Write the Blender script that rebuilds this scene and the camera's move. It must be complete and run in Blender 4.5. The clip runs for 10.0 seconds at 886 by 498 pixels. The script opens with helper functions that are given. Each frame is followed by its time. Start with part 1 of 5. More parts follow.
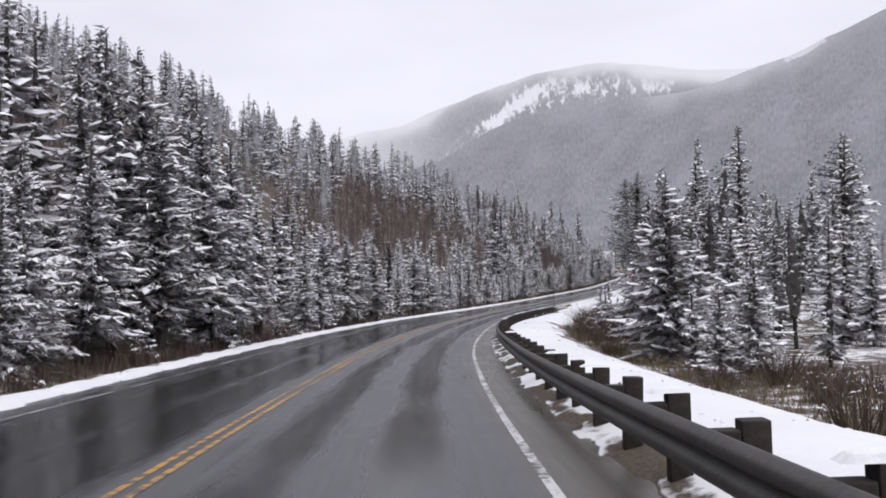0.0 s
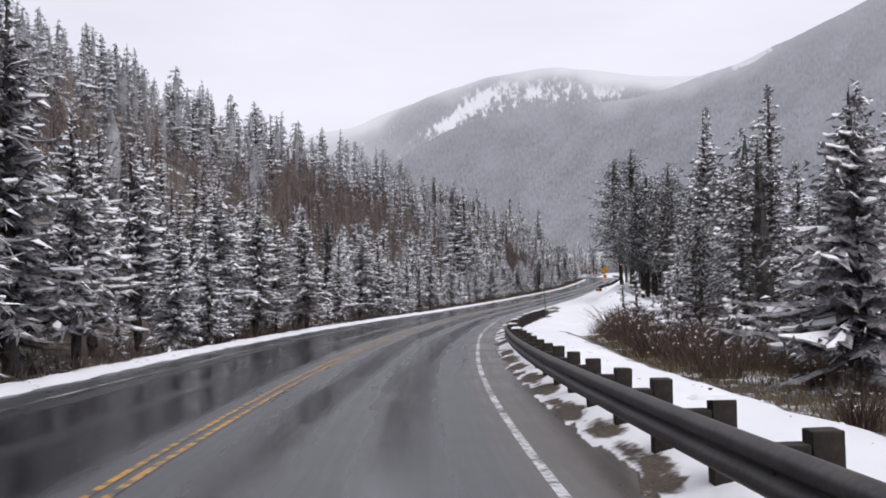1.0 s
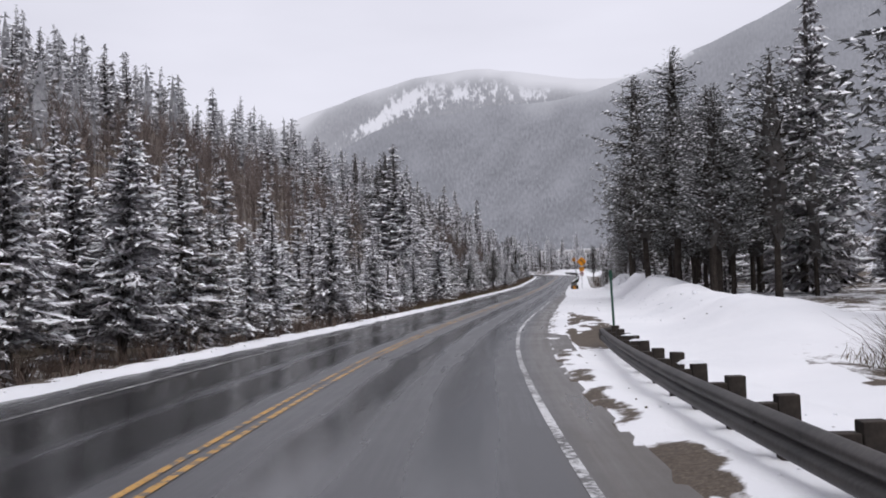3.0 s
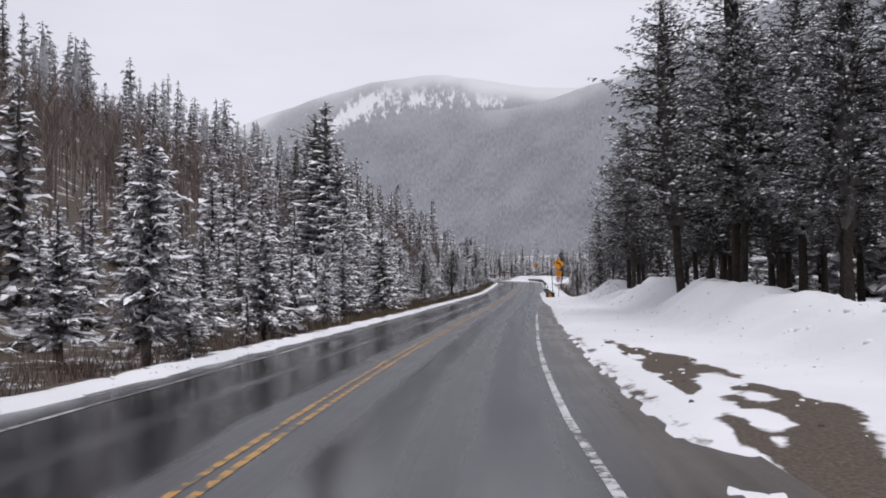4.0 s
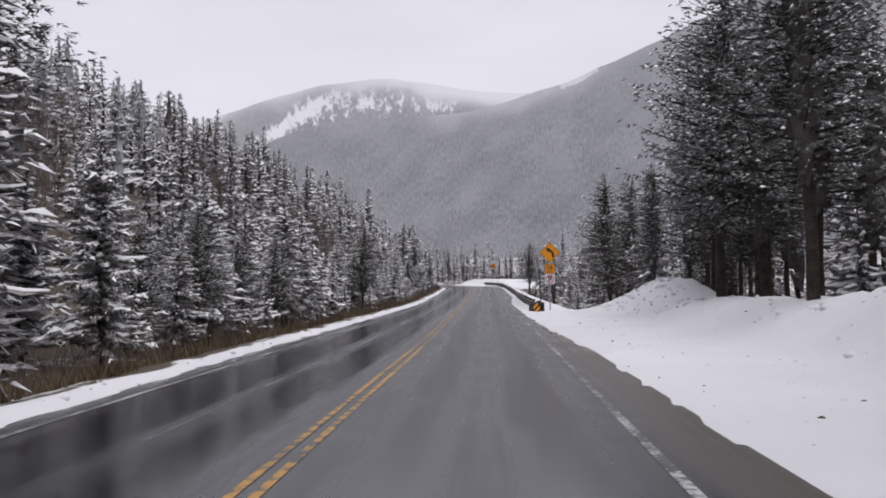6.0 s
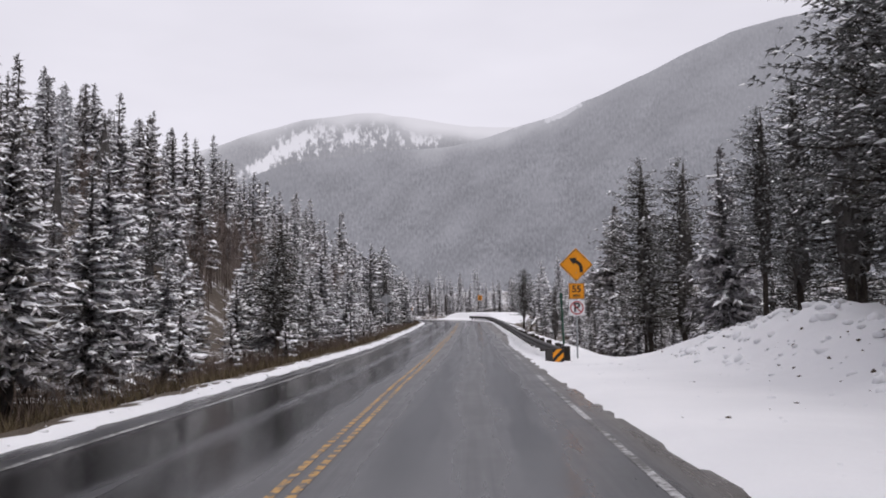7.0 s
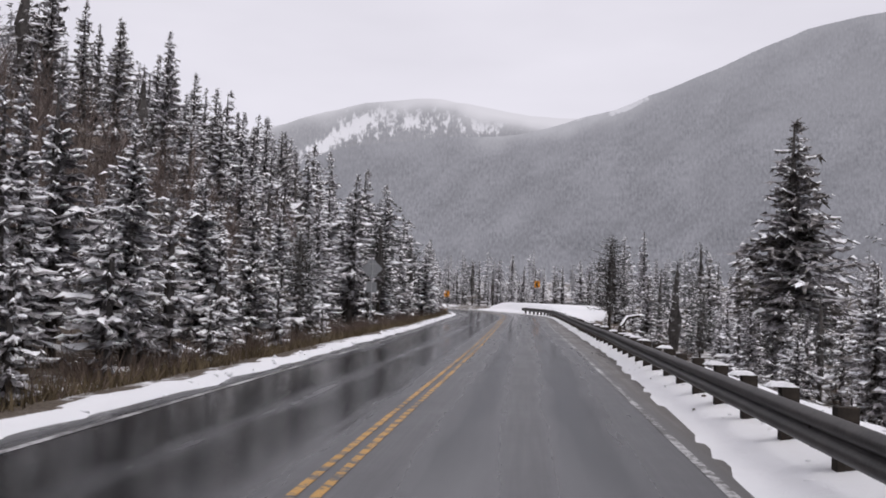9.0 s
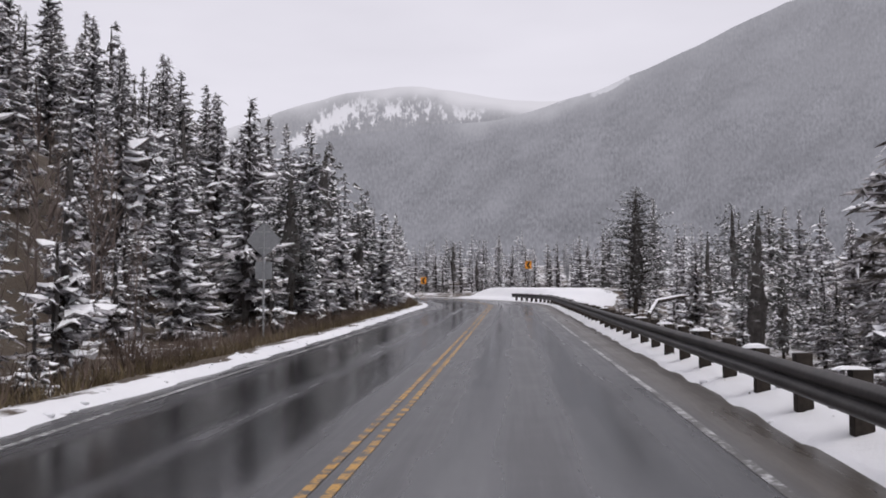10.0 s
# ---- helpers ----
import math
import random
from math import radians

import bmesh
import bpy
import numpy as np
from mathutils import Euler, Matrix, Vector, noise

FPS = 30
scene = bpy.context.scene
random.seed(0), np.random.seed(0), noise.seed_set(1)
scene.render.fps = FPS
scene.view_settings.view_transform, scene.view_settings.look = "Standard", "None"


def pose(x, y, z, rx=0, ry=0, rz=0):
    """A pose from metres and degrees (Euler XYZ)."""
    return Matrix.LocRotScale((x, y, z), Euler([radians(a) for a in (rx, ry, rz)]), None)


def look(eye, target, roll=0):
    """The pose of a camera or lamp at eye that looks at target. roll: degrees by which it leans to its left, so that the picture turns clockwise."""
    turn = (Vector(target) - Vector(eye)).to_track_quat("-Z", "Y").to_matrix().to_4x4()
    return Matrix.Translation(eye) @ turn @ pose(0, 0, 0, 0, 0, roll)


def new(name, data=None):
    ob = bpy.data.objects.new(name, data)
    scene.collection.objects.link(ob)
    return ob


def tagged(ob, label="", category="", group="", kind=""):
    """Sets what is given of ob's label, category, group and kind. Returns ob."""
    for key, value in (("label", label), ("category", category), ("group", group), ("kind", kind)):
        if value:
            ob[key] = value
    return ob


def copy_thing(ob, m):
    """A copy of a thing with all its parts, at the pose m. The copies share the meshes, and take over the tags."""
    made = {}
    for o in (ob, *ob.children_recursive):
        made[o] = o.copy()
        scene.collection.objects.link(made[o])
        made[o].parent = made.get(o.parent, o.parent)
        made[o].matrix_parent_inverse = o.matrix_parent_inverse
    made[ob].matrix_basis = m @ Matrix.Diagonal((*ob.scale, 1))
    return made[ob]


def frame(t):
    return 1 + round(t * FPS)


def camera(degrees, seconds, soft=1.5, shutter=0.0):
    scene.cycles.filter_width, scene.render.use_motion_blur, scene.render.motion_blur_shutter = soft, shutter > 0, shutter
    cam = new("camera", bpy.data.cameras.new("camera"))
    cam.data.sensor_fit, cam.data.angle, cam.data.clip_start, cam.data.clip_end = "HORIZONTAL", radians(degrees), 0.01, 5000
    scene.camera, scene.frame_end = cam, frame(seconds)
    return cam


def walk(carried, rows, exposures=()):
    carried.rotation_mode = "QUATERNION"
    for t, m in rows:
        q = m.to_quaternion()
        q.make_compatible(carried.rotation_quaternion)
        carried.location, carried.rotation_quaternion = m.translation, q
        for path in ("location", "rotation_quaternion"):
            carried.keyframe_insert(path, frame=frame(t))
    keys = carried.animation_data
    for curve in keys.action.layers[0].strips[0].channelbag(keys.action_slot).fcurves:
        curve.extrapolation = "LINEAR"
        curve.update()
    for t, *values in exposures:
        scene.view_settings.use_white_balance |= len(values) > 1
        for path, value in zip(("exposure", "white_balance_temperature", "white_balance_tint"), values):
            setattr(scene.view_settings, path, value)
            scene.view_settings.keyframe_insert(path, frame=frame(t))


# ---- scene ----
# the camera rides in the right-hand lane of a mountain road
cam = camera(52.2, 10.0, soft=1.8)
# seconds, x, y, z, yaw, pitch, lean to the right
ROWS = [
    (0.0, 0.000, 0.000, 1.582, 0.00, 1.67, 1.33),
    (0.5, -0.419, 10.721, 1.142, -1.49, 1.65, 1.13),
    (1.0, -0.468, 21.265, 0.761, -3.12, 1.82, 1.03),
    (1.5, -0.175, 31.974, 0.435, -4.49, 1.60, 1.75),
    (2.0, 0.337, 42.563, 0.159, -5.78, 1.42, 0.58),
    (3.5, 4.001, 73.308, -0.410, -8.85, 2.11, 1.96),
    (4.0, 5.830, 83.821, -0.527, -10.62, 2.23, 0.76),
    (4.5, 8.091, 94.408, -0.614, -11.71, 2.33, 0.95),
    (5.0, 10.696, 104.992, -0.672, -13.25, 1.74, 0.67),
    (6.5, 19.993, 137.276, -0.706, -14.33, 2.89, 1.00),
    (6.8, 21.796, 143.518, -0.692, -14.94, 3.40, 1.00),
    (7.0, 23.008, 147.650, -0.678, -14.78, 4.72, 1.06),
    (7.5, 26.067, 157.854, -0.633, -14.43, 4.25, -0.93),
    (7.8, 27.841, 163.910, -0.598, -13.94, 4.21, -0.12),
    (8.0, 29.017, 167.926, -0.572, -13.68, 4.09, 1.46),
    (8.4, 31.390, 175.951, -0.513, -11.25, 4.37, -0.65),
    (8.5, 31.982, 177.949, -0.497, -11.07, 4.56, -0.96),
    (9.0, 34.887, 187.891, -0.407, -11.24, 4.01, -2.04),
    (9.4, 37.189, 195.679, -0.326, -11.46, 4.17, -2.68),
    (9.5, 37.755, 197.634, -0.305, -11.53, 4.38, -1.76),
    (10.0, 40.525, 207.447, -0.189, -12.08, 3.28, 0.29),
]


def ride(x, y, z, yaw, pitch, lean):
    a, b = radians(yaw), radians(pitch)
    ahead = Vector((-math.sin(a) * math.cos(b), math.cos(a) * math.cos(b), math.sin(b)))
    return look((x, y, z), Vector((x, y, z)) + ahead * 10, -lean)


# the exposure sinks a little after the first bend, and the tint warms
walk(cam, [(r[0], ride(*r[1:])) for r in ROWS], [(0.0, 0.16, 6340, 11), (1.2, 0.16, 6340, 11), (2.2, 0.06, 6340, 11), (3.5, 0.0, 6340, 11), (5.0, -0.06, 6400, 11), (6.5, -0.02, 6500, 12), (7.5, 0.04, 6530, 12), (10.0, -0.04, 6530, 12)])

# ---- world and light: a bright overcast sky ----
world = bpy.data.worlds.new("overcast")
scene.world = world
world.use_nodes = True
wn, wl = world.node_tree.nodes, world.node_tree.links
wn.clear()
w_out = wn.new("ShaderNodeOutputWorld")
w_bg = wn.new("ShaderNodeBackground")
w_sky = wn.new("ShaderNodeTexSky")
w_sky.sky_type = "NISHITA"
w_sky.sun_disc = False
w_sky.sun_elevation = radians(66)
w_sky.sun_rotation = radians(158)
w_dim = wn.new("ShaderNodeVectorMath")
w_dim.operation = "SCALE"
w_dim.inputs["Scale"].default_value = 0.10
w_co = wn.new("ShaderNodeTexCoord")
w_map = wn.new("ShaderNodeMapping")
w_map.inputs["Scale"].default_value = (1.0, 1.0, 3.5)
w_noise = wn.new("ShaderNodeTexNoise")
w_noise.inputs["Scale"].default_value = 2.2
w_noise.inputs["Detail"].default_value = 4
w_ramp = wn.new("ShaderNodeValToRGB")
w_ramp.color_ramp.elements[0].position = 0.3
w_ramp.color_ramp.elements[0].color = (0.735, 0.722, 0.79, 1)
w_ramp.color_ramp.elements[1].position = 0.72
w_ramp.color_ramp.elements[1].color = (0.87, 0.855, 0.93, 1)
w_mix = wn.new("ShaderNodeMix")
w_mix.data_type = "RGBA"
w_mix.inputs[0].default_value = 0.94
wl.new(w_co.outputs["Generated"], w_map.inputs["Vector"])
wl.new(w_map.outputs[0], w_noise.inputs["Vector"])
wl.new(w_noise.outputs["Fac"], w_ramp.inputs[0])
wl.new(w_sky.outputs[0], w_dim.inputs[0])
wl.new(w_dim.outputs[0], w_mix.inputs[6])
wl.new(w_ramp.outputs[0], w_mix.inputs[7])
wl.new(w_mix.outputs[2], w_bg.inputs["Color"])
w_bg.inputs["Strength"].default_value = 1.0
wl.new(w_bg.outputs[0], w_out.inputs[0])

sun = new("sun", bpy.data.lights.new("sun", "SUN"))
sun.data.energy, sun.data.angle, sun.data.color = 1.4, radians(50), (1.0, 0.975, 0.95)
sun.matrix_world = look((0, 0, 50), (-8, 20, 0))


# ---- materials ----
def material(name, rough=0.8, metal=0.0, spec=0.5):
    m = bpy.data.materials.new(name)
    m.use_nodes = True
    b = m.node_tree.nodes["Principled BSDF"]
    b.inputs["Roughness"].default_value = rough
    b.inputs["Metallic"].default_value = metal
    b.inputs["Specular IOR Level"].default_value = spec
    return m, m.node_tree.nodes, m.node_tree.links, b


def noise_node(n, l, scale, detail=4, rough=0.55, vec=None):
    t = n.new("ShaderNodeTexNoise")
    t.inputs["Scale"].default_value, t.inputs["Detail"].default_value, t.inputs["Roughness"].default_value = scale, detail, rough
    if vec is not None:
        l.new(vec, t.inputs["Vector"])
    return t.outputs["Fac"]


def ramp(n, l, fac, stops):
    r = n.new("ShaderNodeValToRGB")
    e = r.color_ramp.elements
    while len(e) < len(stops):
        e.new(0.5)
    for k, (p, c) in zip(e, stops):
        k.position = p
        k.color = (*c, 1) if len(c) == 3 else c
    l.new(fac, r.inputs[0])
    return r.outputs[0]


def grey(v):
    return (v, v, v)


def blend(n, l, fac, a, b, mode="MIX"):
    x = n.new("ShaderNodeMix")
    x.data_type, x.blend_type = "RGBA", mode
    for sock, v in ((x.inputs[0], fac), (x.inputs[6], a), (x.inputs[7], b)):
        if isinstance(v, (int, float)):
            sock.default_value = v
        elif isinstance(v, tuple):
            sock.default_value = (*v, 1)
        else:
            l.new(v, sock)
    return x.outputs[2]


def sums(n, l, op, a, b, clamp=False):
    x = n.new("ShaderNodeMath")
    x.operation, x.use_clamp = op, clamp
    for sock, v in zip(x.inputs, (a, b)):
        if isinstance(v, (int, float)):
            sock.default_value = v
        else:
            l.new(v, sock)
    return x.outputs[0]


def bump(n, l, b, height, strength=0.4, dist=0.05):
    k = n.new("ShaderNodeBump")
    k.inputs["Strength"].default_value, k.inputs["Distance"].default_value = strength, dist
    l.new(height, k.inputs["Height"])
    l.new(k.outputs[0], b.inputs["Normal"])


def coord(n, kind="Object"):
    return n.new("ShaderNodeTexCoord").outputs[kind]


def two_tone(name, a, b, scale, rough=0.8, metal=0.0, spec=0.4, bumps=0.3, dist=0.01, fine=6.0, lo=0.35, hi=0.65, vary=0.0):
    """A surface of two colours, mottled at two scales, with fine relief."""
    m, n, l, p = material(name, rough, metal, spec)
    c = coord(n)
    big, small = noise_node(n, l, scale, 4, 0.6, c), noise_node(n, l, scale * fine, 3, 0.6, c)
    f = sums(n, l, "ADD", sums(n, l, "MULTIPLY", big, 0.6), sums(n, l, "MULTIPLY", small, 0.4))
    col = ramp(n, l, f, [(lo, a), (hi, b)])
    if vary:
        o = n.new("ShaderNodeObjectInfo").outputs["Random"]
        col = blend(n, l, 1.0, col, ramp(n, l, o, [(0, grey(1 - vary)), (1, grey(1.0))]), "MULTIPLY")
    l.new(col, p.inputs["Base Color"])
    bump(n, l, p, small, bumps, dist)
    return m


def make_ground_material():
    m, n, l, p = material("snowy_ground", 0.75, 0, 0.25)
    c = coord(n)
    at = n.new("ShaderNodeAttribute")
    at.attribute_name = "snow"
    patch = sums(n, l, "ADD", sums(n, l, "MULTIPLY", noise_node(n, l, 0.9, 6, 0.65, c), 0.7), sums(n, l, "MULTIPLY", noise_node(n, l, 5.0, 4, 0.6, c), 0.3))
    f = sums(n, l, "ADD", at.outputs["Fac"], sums(n, l, "SUBTRACT", patch, 0.5))
    f = ramp(n, l, f, [(0.46, grey(0)), (0.56, grey(1))])
    fine = noise_node(n, l, 22.0, 4, 0.7, c)
    wide = noise_node(n, l, 0.25, 3, 0.5, c)
    dirt = ramp(n, l, fine, [(0.3, (0.035, 0.027, 0.021)), (0.5, (0.085, 0.066, 0.050)), (0.7, (0.15, 0.122, 0.094))])
    clean = ramp(n, l, wide, [(0.3, (0.70, 0.705, 0.73)), (0.7, (0.78, 0.78, 0.80))])
    speck = ramp(n, l, noise_node(n, l, 3.0, 8, 0.85, c), [(0.735, grey(0)), (0.76, grey(1))])
    clean = blend(n, l, sums(n, l, "MULTIPLY", speck, 0.75), clean, (0.2, 0.17, 0.14))
    l.new(blend(n, l, f, dirt, clean), p.inputs["Base Color"])
    h = sums(n, l, "ADD", sums(n, l, "MULTIPLY", noise_node(n, l, 1.6, 5, 0.6, c), 1.0), sums(n, l, "MULTIPLY", fine, 0.15))
    bump(n, l, p, h, 0.55, 0.12)
    return m


def make_asphalt():
    """Wet asphalt: u runs across from the yellow line, v along the road."""
    m, n, l, p = material("wet_asphalt", 0.4, 0, 0.5)
    uv = coord(n, "UV")
    sep = n.new("ShaderNodeSeparateXYZ")
    l.new(uv, sep.inputs[0])
    u = sep.outputs[0]
    stretch = n.new("ShaderNodeMapping")
    stretch.inputs["Scale"].default_value = (1.0, 0.03, 1.0)
    l.new(uv, stretch.inputs[0])
    streak = noise_node(n, l, 1.15, 5, 0.6, stretch.outputs[0])
    fine_streak = noise_node(n, l, 5.0, 4, 0.6, stretch.outputs[0])
    c = coord(n)
    grain = noise_node(n, l, 60.0, 3, 0.7, c)
    stain = noise_node(n, l, 0.35, 5, 0.6, c)
    # two wheel tracks in each lane, wetter and darker
    def track(at, w):
        d = sums(n, l, "ABSOLUTE", sums(n, l, "SUBTRACT", u, at), 0)
        return ramp(n, l, sums(n, l, "DIVIDE", d, w), [(0.25, grey(1)), (1.0, grey(0))])
    tracks = track(1.1, 0.6)
    for at, w in ((2.55, 0.6), (-1.1, 0.7), (-2.7, 0.9)):
        tracks = sums(n, l, "MAXIMUM", tracks, track(at, w))
    wet = sums(n, l, "ADD", sums(n, l, "MULTIPLY", tracks, 0.5), sums(n, l, "SUBTRACT", streak, 0.40))
    wet = sums(n, l, "ADD", wet, sums(n, l, "MULTIPLY", sums(n, l, "SUBTRACT", stain, 0.5), 0.6))
    wet = sums(n, l, "ADD", wet, sums(n, l, "MULTIPLY", sums(n, l, "SUBTRACT", fine_streak, 0.5), 0.5), True)
    # the oncoming lane lies wetter
    far_lane = n.new("ShaderNodeMapRange")
    far_lane.inputs["From Min"].default_value, far_lane.inputs["From Max"].default_value = -0.2, -1.0
    far_lane.inputs["To Max"].default_value = 0.20
    l.new(u, far_lane.inputs["Value"])
    wet = sums(n, l, "ADD", wet, far_lane.outputs[0], True)
    col = ramp(n, l, wet, [(0.0, (0.068, 0.068, 0.072)), (0.2, (0.038, 0.038, 0.041)), (0.5, (0.010, 0.010, 0.011))])
    # gritty brown shoulder beyond the white line
    shoulder = n.new("ShaderNodeMapRange")
    shoulder.inputs["From Min"].default_value, shoulder.inputs["From Max"].default_value = 3.55, 3.95
    l.new(u, shoulder.inputs["Value"])
    sand = ramp(n, l, grain, [(0.3, (0.066, 0.056, 0.046)), (0.7, (0.125, 0.107, 0.088))])
    col = blend(n, l, sums(n, l, "MULTIPLY", shoulder.outputs[0], 0.75), col, sand)
    col = blend(n, l, 1.0, col, ramp(n, l, grain, [(0.3, grey(0.82)), (0.7, grey(1.12))]), "MULTIPLY")
    l.new(col, p.inputs["Base Color"])
    rough = ramp(n, l, wet, [(0.0, grey(0.48)), (0.25, grey(0.28)), (0.6, grey(0.13))])
    l.new(rough, p.inputs["Roughness"])
    bump(n, l, p, grain, 0.15, 0.003)
    return m


def make_paint(name, a, b, wear, rumble=0.0):
    """Worn road paint over asphalt; rumble darkens the milled grooves."""
    m, n, l, p = material(name, 0.5, 0, 0.4)
    uv = coord(n, "UV")
    c = coord(n)
    f = sums(n, l, "ADD", sums(n, l, "MULTIPLY", noise_node(n, l, 9.0, 6, 0.7, c), 0.6), sums(n, l, "MULTIPLY", noise_node(n, l, 0.7, 4, 0.6, c), 0.4))
    if rumble:
        sep = n.new("ShaderNodeSeparateXYZ")
        l.new(uv, sep.inputs[0])
        w = sums(n, l, "SINE", sums(n, l, "MULTIPLY", sep.outputs[1], 2 * math.pi / 0.42), 0)
        f = sums(n, l, "ADD", f, sums(n, l, "MULTIPLY", w, rumble))
    keep = ramp(n, l, f, [(wear - 0.04, grey(0)), (wear + 0.05, grey(1))])
    col = blend(n, l, keep, (0.075, 0.072, 0.07), ramp(n, l, noise_node(n, l, 30, 3, 0.6, c), [(0.3, a), (0.7, b)]))
    l.new(col, p.inputs["Base Color"])
    return m


def make_mountain(name, snow_low, snow_high, haze, amount, ragged):
    """A far forested mountainside, dusted with snow, its snowfall haze painted in as glow."""
    m, n, l, p = material(name, 0.95, 0, 0.0)
    c = coord(n, "UV")
    at = n.new("ShaderNodeAttribute")
    at.attribute_name = "snow"
    mp = n.new("ShaderNodeMapping")
    mp.inputs["Scale"].default_value = (1.0, 0.5, 1.0)
    l.new(c, mp.inputs[0])
    streaks = n.new("ShaderNodeMapping")
    streaks.inputs["Scale"].default_value = (1.25, 0.62, 1.0)
    l.new(c, streaks.inputs[0])
    trees = noise_node(n, l, 6.5, 3, 0.7, mp.outputs[0])
    stands = noise_node(n, l, 0.55, 6, 0.62, c)
    wood = ramp(n, l, trees, [(0.32, (0.085, 0.088, 0.097)), (0.68, (0.27, 0.273, 0.29))])
    wood = blend(n, l, ramp(n, l, stands, [(0.36, grey(0)), (0.66, grey(0.55))]), wood, (0.25, 0.253, 0.27))
    # spurs and gullies painted as slanting lighter and darker bands in the wood colour
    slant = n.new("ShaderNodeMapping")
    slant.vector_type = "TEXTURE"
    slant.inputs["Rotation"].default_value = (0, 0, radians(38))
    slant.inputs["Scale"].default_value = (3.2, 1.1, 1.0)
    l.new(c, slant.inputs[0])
    spur_tone = noise_node(n, l, 0.8, 4, 0.55, slant.outputs[0])
    wood = blend(n, l, 1.0, wood, ramp(n, l, spur_tone, [(0.34, grey(0.84)), (0.66, grey(1.20))]), "MULTIPLY")
    gap = sums(n, l, "ADD", at.outputs["Fac"], sums(n, l, "MULTIPLY", sums(n, l, "SUBTRACT", noise_node(n, l, 1.6, 6, 0.74, streaks.outputs[0]), 0.5), ragged))
    open_snow = ramp(n, l, gap, [(snow_low, grey(0)), (snow_high, grey(1))])
    l.new(blend(n, l, open_snow, wood, (0.90, 0.90, 0.93)), p.inputs["Base Color"])
    # haze: a grey-blue glow mixed into the surface, whitest where cloud is painted
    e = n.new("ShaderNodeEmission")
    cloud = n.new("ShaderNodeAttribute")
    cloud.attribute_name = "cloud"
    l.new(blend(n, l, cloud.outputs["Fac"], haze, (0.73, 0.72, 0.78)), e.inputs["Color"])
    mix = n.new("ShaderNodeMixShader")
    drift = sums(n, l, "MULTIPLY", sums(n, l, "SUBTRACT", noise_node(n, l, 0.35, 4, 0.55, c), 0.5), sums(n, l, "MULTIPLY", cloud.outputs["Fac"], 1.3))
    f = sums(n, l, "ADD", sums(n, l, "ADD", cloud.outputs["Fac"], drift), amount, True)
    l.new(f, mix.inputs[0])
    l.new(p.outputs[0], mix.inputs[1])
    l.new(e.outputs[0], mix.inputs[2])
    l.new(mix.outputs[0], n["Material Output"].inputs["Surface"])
    return m


GROUND = make_ground_material()
ASPHALT = make_asphalt()
YELLOW = make_paint("yellow_paint", (0.50, 0.27, 0.045), (0.34, 0.19, 0.05), 0.485, 0.05)
WHITE = make_paint("white_paint", (0.62, 0.62, 0.62), (0.45, 0.45, 0.46), 0.49, 0.0)
WHITE_WORN = make_paint("worn_white_paint", (0.5, 0.5, 0.5), (0.36, 0.36, 0.37), 0.515, 0.0)
GROUND_DIRT = two_tone("brown_dirt", (0.035, 0.028, 0.022), (0.12, 0.095, 0.072), 9.0, 0.9, 0, 0.2, 0.3, 0.01)
SNOW = two_tone("snow", (0.72, 0.73, 0.76), (0.80, 0.80, 0.82), 1.5, 0.7, 0, 0.2, 0.4, 0.05)
def make_needles(name, shade, dusted, olive):
    """Dark needles, dusted grey in patches; some trees lean to olive or brown."""
    m, n, l, p = material(name, 0.85, 0, 0.1)
    c = coord(n)
    f = sums(n, l, "ADD", sums(n, l, "MULTIPLY", noise_node(n, l, 1.1, 3, 0.6, c), 0.55), sums(n, l, "MULTIPLY", noise_node(n, l, 9.0, 3, 0.6, c), 0.45))
    o = n.new("ShaderNodeObjectInfo").outputs["Random"]
    base = blend(n, l, ramp(n, l, o, [(0.45, grey(0)), (1.0, grey(1))]), shade, olive)
    col = blend(n, l, ramp(n, l, f, [(0.42, grey(0)), (0.60, grey(1))]), base, dusted)
    l.new(col, p.inputs["Base Color"])
    return m


BARK = two_tone("bark", (0.022, 0.018, 0.016), (0.075, 0.063, 0.053), 4.0, 0.95, 0, 0.1, 0.8, 0.03)
NEEDLE = make_needles("spruce_needles", (0.112, 0.106, 0.106), (0.45, 0.435, 0.455), (0.120, 0.106, 0.086))
INNER = two_tone("inner_twigs", (0.055, 0.050, 0.048), (0.13, 0.121, 0.115), 2.0, 0.95, 0, 0.05, 0.0)
PINE_NEEDLE = make_needles("pine_needles", (0.076, 0.079, 0.074), (0.29, 0.29, 0.295), (0.105, 0.098, 0.076))
# distant needles: frosted, and paled further so that their colour carries the haze
HAZED_FROST = two_tone("hazed_frosted_needles", (0.225, 0.226, 0.235), (0.53, 0.53, 0.545), 0.7, 0.9, 0, 0.1, 0.0)
TREE_SNOW = two_tone("branch_snow", (0.80, 0.805, 0.83), (0.93, 0.93, 0.95), 2.0, 0.75, 0, 0.15, 0.2)
TWIG = two_tone("bare_twigs", (0.075, 0.055, 0.047), (0.19, 0.145, 0.12), 0.8, 0.9, 0, 0.1, 0.0)
ASPEN = two_tone("aspen_stems", (0.12, 0.095, 0.085), (0.26, 0.215, 0.195), 0.4, 0.9, 0, 0.1, 0.0)
STRAW = two_tone("dry_grass", (0.060, 0.046, 0.030), (0.19, 0.15, 0.092), 1.0, 0.9, 0, 0.1, 0.0)
RUST = two_tone("weathered_steel", (0.018, 0.016, 0.016), (0.062, 0.055, 0.052), 1.3, 0.55, 0.0, 0.4, 0.5, 0.004, fine=14.0)
TIMBER = two_tone("treated_timber", (0.014, 0.012, 0.011), (0.050, 0.039, 0.030), 3.0, 0.8, 0, 0.25, 0.6, 0.006)
